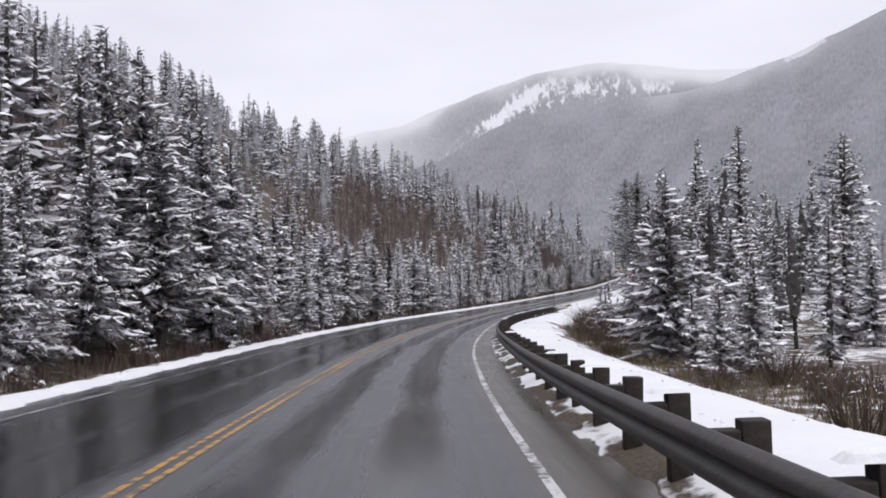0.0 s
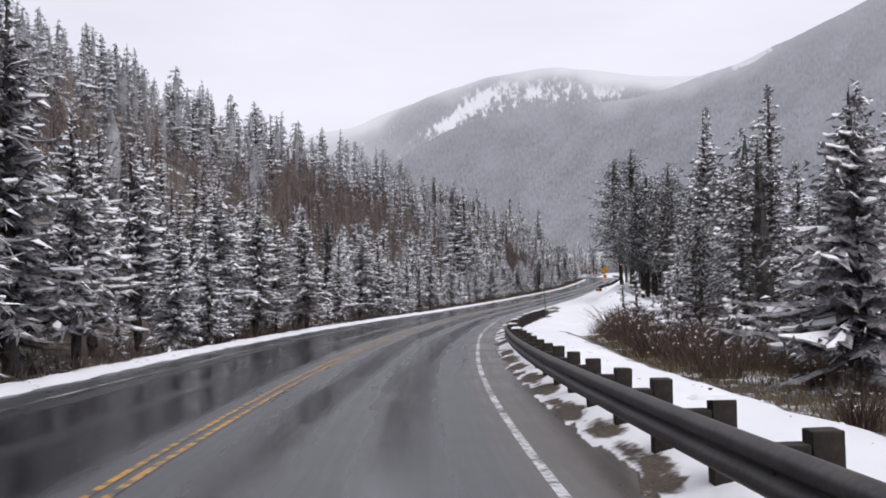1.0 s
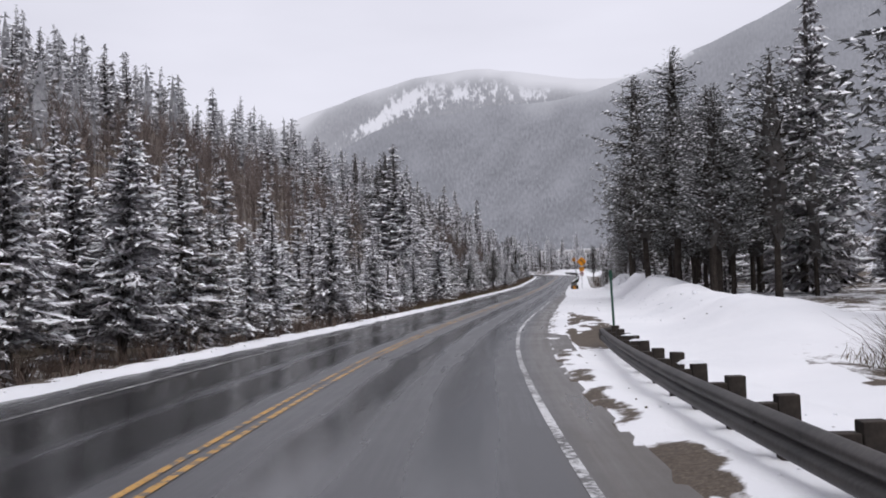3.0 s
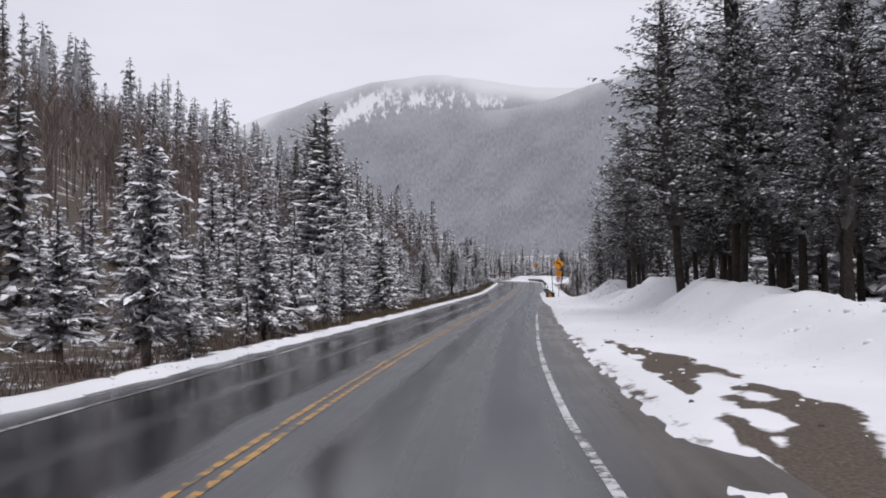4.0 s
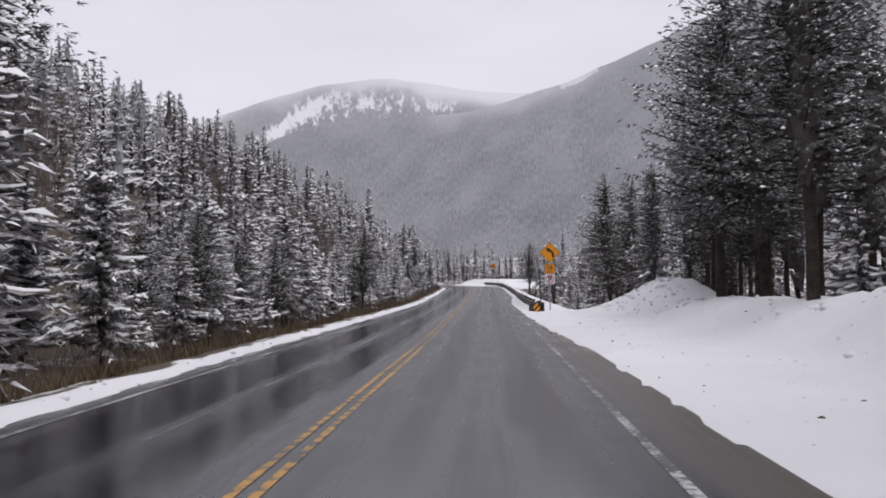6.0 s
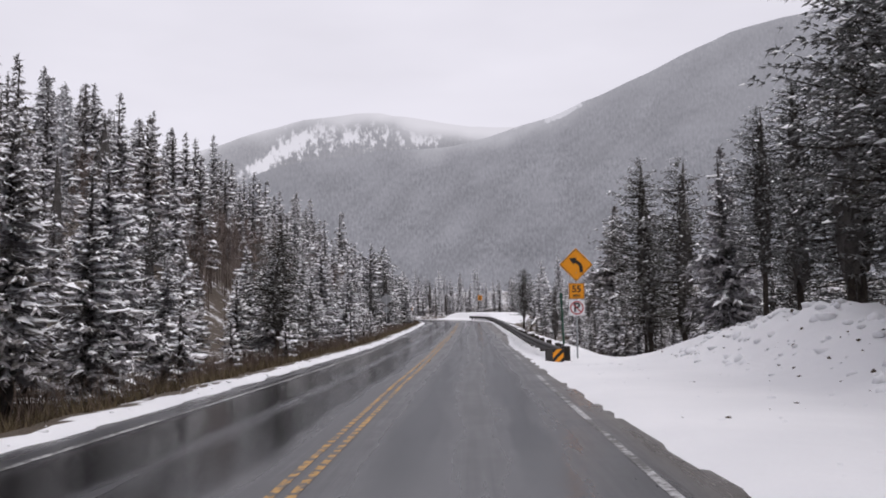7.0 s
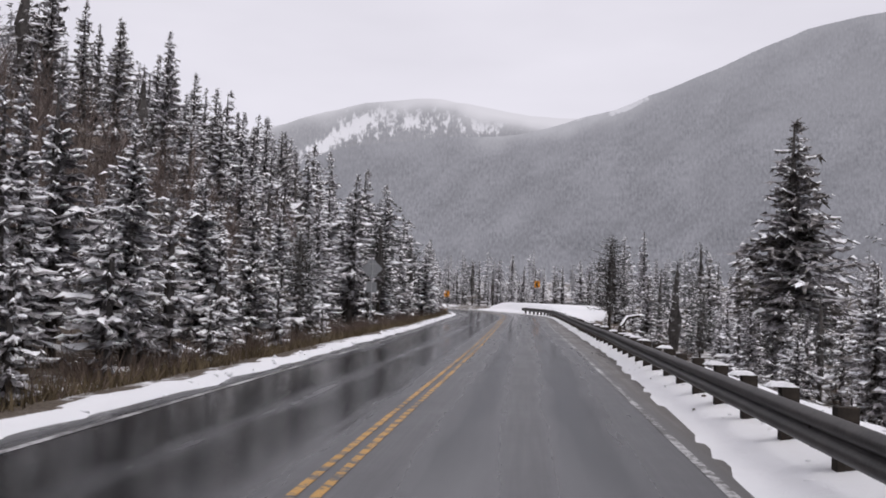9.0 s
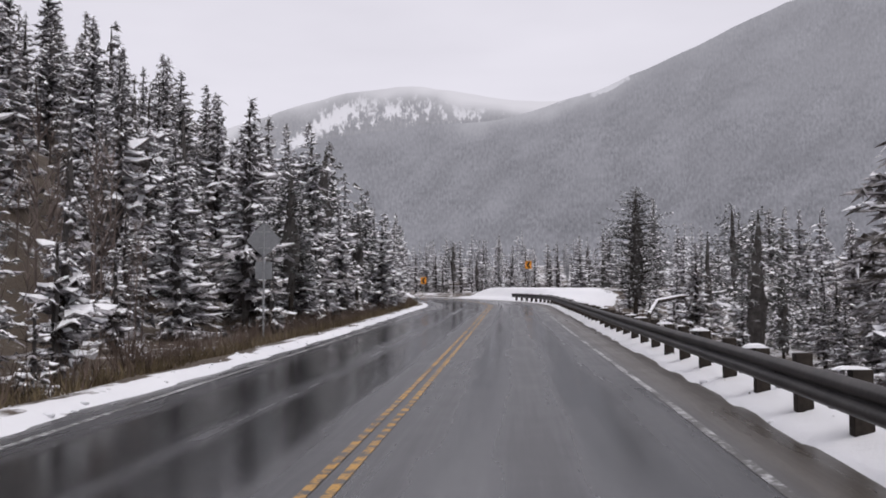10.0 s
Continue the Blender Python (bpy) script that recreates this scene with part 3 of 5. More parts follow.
def build_mountains():
    far = np.array([(-60, 7), (-30, 7.3), (-14, 7.6), (-8.5, 8.4), (-5.7, 9.2), (-2.8, 9.7), (0, 10.8), (3, 11.85), (6.2, 12.75), (9.8, 13.2), (12, 13.05), (14.5, 12.6), (16.3, 12.3), (20, 12.1), (26, 11.5), (60, 10)], float)
    near = np.array([(-60, 3.5), (-25, 4.0), (-10, 5.2), (-4, 6.6), (0, 7.6), (3, 9.3), (5.5, 10.1), (8.3, 10.4), (11, 10.9), (13, 10.9), (15, 11.0), (17.4, 11.5), (19.9, 12.25), (21.7, 12.7), (23.4, 13.35), (26.9, 14.65), (30.3, 16.05), (33.2, 17.05), (37.2, 17.55), (45, 18.3), (60, 17)], float)

    def bump2(A, E, a, e, wa, we, tilt=0.0):
        x = (A - a)
        return np.exp(-(x / wa) ** 2 - ((E - e - tilt * x) / we) ** 2)

    def far_gaps(A, E):
        return 0.05 + 0.78 * bump2(A, E, 8.6, 11.7, 3.8, 0.9, 0.05) + 1.25 * bump2(A, E, 4.2, 10.4, 2.6, 0.62, 0.60) + 0.55 * bump2(A, E, 13.3, 11.6, 2.4, 0.8)

    # summit cloud, painted as a share of glow that rises towards the ridge
    def far_cloud_glow(A, E):
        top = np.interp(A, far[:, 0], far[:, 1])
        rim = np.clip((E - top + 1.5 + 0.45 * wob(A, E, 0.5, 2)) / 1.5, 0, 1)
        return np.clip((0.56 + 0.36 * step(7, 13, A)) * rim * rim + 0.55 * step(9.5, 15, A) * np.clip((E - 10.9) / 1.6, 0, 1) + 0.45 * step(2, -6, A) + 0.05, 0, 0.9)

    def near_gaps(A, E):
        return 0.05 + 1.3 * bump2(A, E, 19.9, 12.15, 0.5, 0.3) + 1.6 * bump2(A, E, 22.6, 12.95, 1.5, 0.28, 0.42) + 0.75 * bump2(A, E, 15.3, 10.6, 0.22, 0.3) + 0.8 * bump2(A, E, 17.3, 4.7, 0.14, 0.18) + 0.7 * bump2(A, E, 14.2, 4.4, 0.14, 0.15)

    # painted haze: more glow towards the ridge, less low down on the right
    def near_haze_glow(A, E):
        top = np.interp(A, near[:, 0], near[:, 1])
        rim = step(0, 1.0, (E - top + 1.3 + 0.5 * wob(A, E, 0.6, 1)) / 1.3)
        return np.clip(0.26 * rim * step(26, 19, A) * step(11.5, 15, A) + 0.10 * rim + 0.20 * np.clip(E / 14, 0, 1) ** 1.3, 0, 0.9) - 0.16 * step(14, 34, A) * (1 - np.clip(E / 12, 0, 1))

    build_mountain("mountain", "far rounded mountain with open snowfields, cloud haze glowing in its surface", far, 4000, 4700, 4.0, FAR_MOUNTAIN, far_gaps, far_cloud_glow, -60, 60, 1.0)
    build_mountain("mountain", "forested grey mountainside dusted with snow across the valley", near, 1200, 4400, -0.4, NEAR_MOUNTAIN, near_gaps, near_haze_glow, -75, 75, 4.0)


# ---- conifers ----
def spray(rng, c, out, size, blades, flat=0.28, wide=0.20):
    """Thin triangular needle sprays fanned out from the centres c in the directions out."""
    n = len(c)
    side = np.cross(out, (0, 0, 1.0))
    side /= np.linalg.norm(side, axis=1, keepdims=True) + 1e-9
    V = []
    for k in range(blades):
        a = rng.uniform(-1.2, 1.2, n)[:, None]
        drop = rng.normal(-0.22 if k % 3 else -0.75, flat, n)[:, None]
        d = np.cos(a) * out + np.sin(a) * side
        d[:, 2:] += drop
        d /= np.linalg.norm(d, axis=1, keepdims=True)
        w = np.cross(d, rng.normal(0, 1, (n, 3)))
        w /= np.linalg.norm(w, axis=1, keepdims=True) + 1e-9
        ln = (size * rng.uniform(0.7, 1.25, n))[:, None]
        wd = ln * wide
        V.append(np.stack([c - d * ln * 0.2 + w * wd, c - d * ln * 0.2 - w * wd, c + d * ln], 1))
    V = np.concatenate(V).reshape(-1, 3)
    return V, np.arange(len(V)).reshape(-1, 3)


def caps(rng, c, out, size, sides=4, tail=1.2):
    """Uneven drooping cushions of snow, longer along the twig than across it."""
    n = len(c)
    side = np.cross(out, (0, 0, 1.0))
    side /= np.linalg.norm(side, axis=1, keepdims=True) + 1e-9
    V = [c + np.array([0, 0, 1.0]) * (size * rng.uniform(0.10, 0.30, n))[:, None] + out * (size * rng.uniform(-0.2, 0.3, n))[:, None]]
    for k in range(sides):
        a = 2 * math.pi * k / sides + rng.uniform(-0.4, 0.4, n)
        r = size * rng.uniform(0.35, 0.95, n)
        f = np.cos(a) * r * tail
        p = c + out * f[:, None] + side * (np.sin(a) * r * 0.62)[:, None]
        p[:, 2] -= size * rng.uniform(0.0, 0.2, n) + 0.35 * np.maximum(f, 0)
        V.append(p)
    V = np.stack(V, 1)
    base = np.arange(n)[:, None] * (sides + 1)
    F = np.concatenate([np.stack([base[:, 0], base[:, 0] + 1 + k, base[:, 0] + 1 + (k + 1) % sides], -1) for k in range(sides)])
    return V.reshape(-1, 3), F


def tube(points, radii, sides=7, rng=None):
    V, F = [], []
    for i, (p, r) in enumerate(zip(points, radii)):
        for k in range(sides):
            a = 2 * math.pi * k / sides
            q = r * (1 + (rng.uniform(-0.12, 0.12) if rng is not None else 0))
            V.append((p[0] + q * math.cos(a), p[1] + q * math.sin(a), p[2]))
        if i:
            for k in range(sides):
                a, b = (i - 1) * sides + k, (i - 1) * sides + (k + 1) % sides
                F.append((a, b, b + sides, a + sides))
    return np.array(V), np.array(F)


def conifer_points(rng, H, kind, gap, every, reach):
    """Centres, directions, sizes and snow catch of the needle sprays of one tree, and its branches."""
    C, O, Z, W, B = [], [], [], [], []
    spruce = kind == "spruce"
    z = H * (rng.choice((0.03, 0.05, 0.12, 0.17)) if spruce else 0.26)
    low = z
    lean = rng.uniform(-0.02, 0.02, 2)
    windward = rng.uniform(0, 6.28)
    lopsided, side_a = rng.uniform(0.0, 0.25), rng.uniform(0, 6.28)
    while z < H - 0.15:
        t = (z - low) / (H - low)
        if spruce:
            r = reach * H * ((1 - t) ** 0.88) * min(1.0, 0.72 + 2.2 * t) * rng.uniform(0.72, 1.2) + 0.10
        else:
            r = reach * H * (math.sin(math.pi * min(1, 0.16 + 0.84 * t)) ** 0.55) * (1.1 - 0.55 * t) * rng.uniform(0.65, 1.2) + 0.10
        count = max(3, int(round(rng.uniform(5.0, 8.0) * (1.35 if gap < 0.3 else 1.0) if r > 0.6 else 4)))
        a0 = rng.uniform(0, 6.28)
        for k in range(count):
            if rng.random() < (0.08 if spruce else 0.16):
                continue
            a = a0 + 6.28 * k / count + rng.uniform(-0.4, 0.4)
            ln = r * (rng.uniform(0.45, 1.3) if spruce else rng.uniform(0.5, 1.1)) * (1 + lopsided * math.cos(a - side_a))
            u = np.array([math.cos(a), math.sin(a), 0])
            droop = rng.uniform(0.08, 0.55) * (1 - 0.8 * t) if spruce else rng.uniform(-0.42, 0.16)
            m = max(1, int(round(ln / every)))
            foot = np.array([lean[0] * z, lean[1] * z, z + rng.normal(0, 0.10)])
            load = min(1.15, max(0.0, rng.normal(0.92, 0.36))) * (0.88 + 0.3 * math.cos(a - windward))
            B.append((foot, u, ln, droop, load * (0.35 + 0.65 * step(0.0, 0.3, t))))
            for j in range(m):
                q = (j + rng.uniform(0.35, 1.0)) / m
                if not spruce and ln > 0.9 and q < 0.38 and rng.random() < 0.6:
                    continue
                p = foot + u * ln * q + np.array([0, 0, -droop * ln * q + 0.10 * ln * q * q])
                tw = a + rng.uniform(-0.8, 0.8)
                C.append(p + rng.normal(0, 0.06, 3))
                if not spruce:
                    # tufts on the side twigs, in flat layers
                    off = rng.uniform(-0.34, 0.34) * ln * (1.05 - 0.6 * q)
                    C[-1] = C[-1] + np.array([-u[1], u[0], 0]) * off + u * abs(off) * 0.4
                    tw = a + 1.3 * off / (0.34 * ln + 0.01) + rng.uniform(-0.4, 0.4)
                O.append((math.cos(tw), math.sin(tw), rng.uniform(-0.3, 0.05) if spruce else rng.uniform(0.0, 0.45)))
                Z.append(min(0.40, 0.15 + 0.12 * ln) * rng.uniform(0.7, 1.3) * (every / 0.36) ** 0.6)
                W.append(load * step(0.0, 0.55, q + 0.5 * t) * (0.42 + 0.58 * step(0.0, 0.28, t)))
        z += gap * rng.uniform(0.7, 1.3) * (1.1 - 0.5 * t)
    for q in range(4):
        C.append(np.array([lean[0] * H, lean[1] * H, H - 0.05 - 0.16 * q]))
        O.append((math.cos(q * 2.1), math.sin(q * 2.1), 1.6))
        Z.append(0.24 + 0.06 * q)
        W.append(0.3)
    O = np.array(O)
    return np.array(C), O / np.linalg.norm(O, axis=1, keepdims=True), np.array(Z), np.array(W), B


def crown_core(rng, H, kind, reach, rings=9, sides=9, full=1.0):
    """The dense inner foliage: a ragged body that keeps daylight from showing through."""
    low = H * (0.05 if kind == "spruce" else 0.24)
    V, F = [], []
    for i in range(rings):
        t = i / (rings - 1)
        z = low + (H * 0.96 - low) * t
        if kind == "spruce":
            r = reach * H * ((1 - t) ** 0.9) * min(1.0, 0.6 + 2.2 * t) * 0.17 + 0.02
        else:
            r = reach * H * (math.sin(math.pi * min(1, 0.10 + 0.9 * t)) ** 0.7) * (1.05 - 0.55 * t) * 0.20 + 0.02
        for k in range(sides):
            a = 6.283 * (k + 0.5 * (i % 2)) / sides
            q = full * r * rng.uniform(0.45, 1.25)
            V.append((q * math.cos(a), q * math.sin(a), z + rng.normal(0, 0.22)))
    for i in range(rings - 1):
        for k in range(sides):
            a, b = i * sides + k, i * sides + (k + 1) % sides
            F += [(a, b, b + sides), (a, b + sides, a + sides)]
    return np.array(V), np.array(F)


TEETH = {7: (0.35, 1.0, 0.45, 1.05, 0.42, 0.95, 0.08), 5: (0.4, 1.0, 0.45, 0.95, 0.08), 3: (0.5, 1.0, 0.06), 2: (1.0, 0.05)}


def boughs(rng, B, stations, wide):
    """Drooping boughs, each a ridge of twigs with a toothed edge: their vertices (bough, station, side), ready for strips()."""
    foot, u = np.array([b[0] for b in B]), np.array([b[1] for b in B])
    ln, droop = np.array([b[2] for b in B])[:, None], np.array([b[3] for b in B])[:, None]
    n = len(B)
    side = np.stack([-u[:, 1], u[:, 0], np.zeros(n)], -1)
    q = np.clip(np.linspace(0.06, 1.04, stations)[None] + rng.normal(0, 0.03, (n, stations)), 0.03, 1.1)
    rise = -droop * ln * q + 0.12 * ln * q * q
    spine = foot[:, None] + u[:, None] * (ln * q)[..., None]
    spine[..., 2] += rise
    # broad in the middle, pointed at the tip
    hw = wide * (0.10 + 0.36 * np.minimum(ln, 1.5)) * np.sin(np.clip(0.25 + 0.72 * q, 0, 1) * math.pi) ** 0.7 * np.array(TEETH[stations])[None] * rng.uniform(0.7, 1.3, (n, stations))
    V = np.empty((n, stations, 3, 3))
    V[:, :, 1] = spine
    for k, sign in ((0, 1), (2, -1)):
        fall = hw * rng.uniform(0.35, 1.0, hw.shape)
        V[:, :, k] = spine + sign * side[:, None] * hw[..., None] + u[:, None] * (0.45 * hw)[..., None]
        V[:, :, k, 2] -= fall
    return V


def strips(V):
    """Triangles over rows of three vertices."""
    n, k = V.shape[:2]
    i = np.arange(n * k * 3).reshape(n, k, 3)
    quads = np.concatenate([np.stack([i[:, :-1, e], i[:, 1:, e], i[:, 1:, e + 1], i[:, :-1, e + 1]], -1).reshape(-1, 4) for e in (0, 1)])
    return V.reshape(-1, 3), np.concatenate([quads[:, :3], quads[:, [0, 2, 3]]])


def bough_snow(rng, V, load, thick):
    """Snow lying along the backs of the laden boughs, humped and ragged, leaving the twig ends free."""
    V = V[rng.random(len(V)) < load]
    if not len(V):
        return np.zeros((0, 3)), np.zeros((0, 3), int)
    mid = V[:, :, 1:2]
    cover = rng.uniform(0.25, 0.95, V.shape[:2])[..., None, None]
    W = mid + (V - mid) * cover
    W[..., 2] += 0.015 + 0.2 * thick
    W[:, :, 1, 2] += thick * rng.uniform(0.4, 1.3, V.shape[:2])
    start = int(V.shape[1] > 4)
    return strips(W[:, start:])


def limbs(rng, B, H, kind, low):
    """Branch wood: thin tapered blades, and a few dead limbs under the crown."""
    V, F, n = [], [], 0
    todo = [(f, u, ln * 0.9, d, 0.012 + 0.010 * ln) for f, u, ln, d, _ in B if ln > 0.7]
    for _ in range(3 if kind == "spruce" else 9):
        a, z = rng.uniform(0, 6.28), rng.uniform(0.05, low) * H + 0.6
        todo.append((np.array([0, 0, z]), np.array([math.cos(a), math.sin(a), 0]), rng.uniform(0.5, 1.9), rng.uniform(-0.15, 0.3), 0.016))
    for f, u, ln, d, w in todo:
        mid = f + u * ln * 0.55 + np.array([0, 0, -d * ln * 0.55])
        tip = f + u * ln + np.array([0, 0, -d * ln + 0.10 * ln])
        for o in (np.array([0, 0, 1.0]) * w, np.array([-u[1], u[0], 0]) * w):
            V += [f - o, f + o, mid + o * 0.7, mid - o * 0.7, tip]
            F += [(n, n + 1, n + 2), (n, n + 2, n + 3), (n + 3, n + 2, n + 4)]
            n += 5
    return np.array(V), np.array(F)


DETAIL = ((0.27, 0.42, 3, 1, 3), (0.40, 0.50, 3, 1, 3), (0.58, 0.80, 2, 1, 3), (0.80, 1.2, 1, 0, 3), (1.05, 1.7, 1, 0, 3))


def conifer(seed, H, kind, detail, reach, snowy):
    """One conifer as meshes: trunk, crown and the snow that lies on it."""
    rng = np.random.default_rng(seed)
    gap, every, blades, white, sides = DETAIL[detail]
    C, O, Z, W, B = conifer_points(rng, H, kind, gap * (1.0 if kind == "spruce" else 0.86), every * (1.0 if kind == "spruce" else (0.36, 0.60, 0.8, 1.0, 1.0)[detail]) * (0.75 if H < 8 else 1.0), reach)
    if H < 8 or kind == "pine":
        Z = Z * 0.72
    cv, cf = spray(rng, C, O, Z * 1.12, blades + (3, 2, 2, 3, 3)[detail] * (kind == "pine"), wide=(0.19 if kind == "spruce" else 0.13, 0.20, 0.21, 0.24, 0.24)[detail])
    full = None
    if kind == "spruce":
        full = boughs(rng, B, (7, 5, 3, 2, 2)[detail], (0.47, 0.66, 0.85, 0.85, 0.95)[detail])
        bv, bf = strips(full)
        cf = np.concatenate([cf, bf + len(cv)])
        cv = np.concatenate([cv, bv])
    kv, kf = crown_core(rng, H, kind, reach, (11, 9, 7, 5, 4)[detail], (7, 7, 6, 5, 5)[detail], 1.0 if detail < 3 else 1.7)
    pick = rng.random(len(C)) < snowy * W
    up = np.array([0, 0, 0.03])
    if detail < 3:
        # a small cushion along each laden spray
        P, Q, R = C[pick], O[pick], Z[pick]
        P = P + up + Q * (R * rng.uniform(-0.3, 0.8, len(R)))[:, None] + rng.normal(0, 1, P.shape) * R[:, None] * (0.25, 0.25, 0.06)
        sv, sf = caps(rng, P, Q, R * rng.uniform(0.35, 0.95, len(R)), 3, 1.5)
    else:
        sv, sf = caps(rng, C[pick] + up, O[pick], Z[pick] * rng.uniform(0.45, 0.9, int(pick.sum())), sides)
    if white:
        # powdered twig ends among the green ones
        some = rng.random(len(C)) < snowy * (0.25 + 0.75 * np.minimum(1, W))
        wv, wf = spray(rng, C[some] + up, O[some], Z[some] * 1.02, white + (kind == "pine"), 0.28, 0.12)
        sf = np.concatenate([sf, wf + len(sv)])
        sv = np.concatenate([sv, wv])
    if full is not None:
        bv, bf = bough_snow(rng, full, 0.95 * snowy * np.array([b[4] for b in B]) + 0.05, (0.05, 0.06, 0.07, 0.09, 0.10)[detail])
        sf = np.concatenate([sf, bf + len(sv)])
        sv = np.concatenate([sv, bv])
    r0 = 0.0125 * H + 0.03
    zs = np.linspace(-0.5, H * 0.97, 7)
    tv, tf = tube([(rng.normal(0, 0.03), rng.normal(0, 0.03), z) for z in zs], [max(0.010, r0 * (1 - max(0, z) / H) ** 0.9) for z in zs], 7, rng)
    if detail < 2:
        lv, lf = limbs(rng, B, H, kind, 0.05 if kind == "spruce" else 0.27)
        tf = np.concatenate([tf[:, :3], tf[:, [0, 2, 3]], lf + len(tv)])
        tv = np.concatenate([tv, lv])
    return (tv, tf), (cv, cf), (sv, sf), (kv, kf)


def conifer_thing(seed, H, kind, detail, reach, snowy, name, label):
    (tv, tf), (cv, cf), (sv, sf), (kv, kf) = conifer(seed, H, kind, detail, reach, snowy)
    root = new(name)
    root.empty_display_size = 0.3
    part("trunk", mesh_from("trunk", tv, tf, BARK, True), None, root)
    crown = mesh_from("crown", np.concatenate([cv, kv]), np.concatenate([cf, kf + len(cv)]), NEEDLE if kind == "spruce" else PINE_NEEDLE)
    crown.materials.append(INNER)
    crown.polygons.foreach_set("material_index", np.repeat(np.array([0, 1], np.int32), (len(cf), len(kf))))
    part("crown", crown, None, root)
    tagged(part("snow_load", mesh_from("snow_load", sv, sf, TREE_SNOW, True), None, root, "clumps of fresh snow on the branches"), kind="stuff")
    return tagged(root, label, "tree")


MODELS = {}
HILLSIDE = []


def tree_models():
    tall = "tall snow-dusted spruce with drooping dark branches"
    pine = "snow-dusted lodgepole pine with a bare lower trunk"
    spruces = ((0.18, 0.95), (0.16, 0.82), (0.20, 0.98), (0.165, 0.64), (0.15, 0.9), (0.185, 0.76))
    pines = ((0.26, 0.50), (0.22, 0.38), (0.28, 0.60), (0.25, 0.44))
    for d in (0, 1, 2):
        MODELS["spruce", d] = [conifer_thing(10 + k + 40 * d, 12.0, "spruce", d, rch, sn, "spruce_tree", tall) for k, (rch, sn) in enumerate(spruces)]
        MODELS["pine", d] = [conifer_thing(30 + k + 40 * d, 13.0, "pine", d, rch, sn, "pine_tree", pine) for k, (rch, sn) in enumerate(pines)]
    for d in (0, 1):
        MODELS["dark", d] = [conifer_thing(170 + k + 10 * d, 12.0, "spruce", d, rch, sn, "spruce_tree", "dark green spruce with only light snow on its boughs") for k, (rch, sn) in enumerate(((0.20, 0.36), (0.18, 0.46)))]
    MODELS["broad", 0] = [conifer_thing(190 + k, 7.0, "spruce", 0, rch, 0.50, "spruce_tree", "broad young spruce, snow on its outer boughs, dark within") for k, rch in enumerate((0.28, 0.31))]
    MODELS["young", 0] = [conifer_thing(130 + k, 4.0, "spruce", 1, 0.24, sn, "young_spruce", "small young spruce thickly covered in fresh snow") for k, sn in enumerate((0.98, 0.95, 0.8, 0.9))]


USED = set()
BASE_H = {"broad": 7.0, "dark": 12.0, "spruce": 12.0, "pine": 13.0, "young": 4.0}


def plant(kind, detail, s, d, H, rng, group, wide=1.0, tip=(0, 0), which=None):
    pick = MODELS[kind, detail][int(rng.integers(len(MODELS[kind, detail]))) if which is None else which]
    k = H / BASE_H[kind]
    p = on_ground(s, d, 0.05)
    m = Matrix.LocRotScale(Vector(p), Euler((tip[0], tip[1], 0)).to_quaternion() @ Euler((rng.normal(0, 0.018), rng.normal(0, 0.018), rng.uniform(0, 6.28))).to_quaternion(), Vector((k * wide, k * wide, k)))
    if pick.name not in USED:
        USED.add(pick.name)
        pick.matrix_basis = m
        ob = pick
    else:
        ob = copy_thing(pick, Matrix.Identity(4))
        ob.matrix_basis = m
    return tagged(ob, group=group)


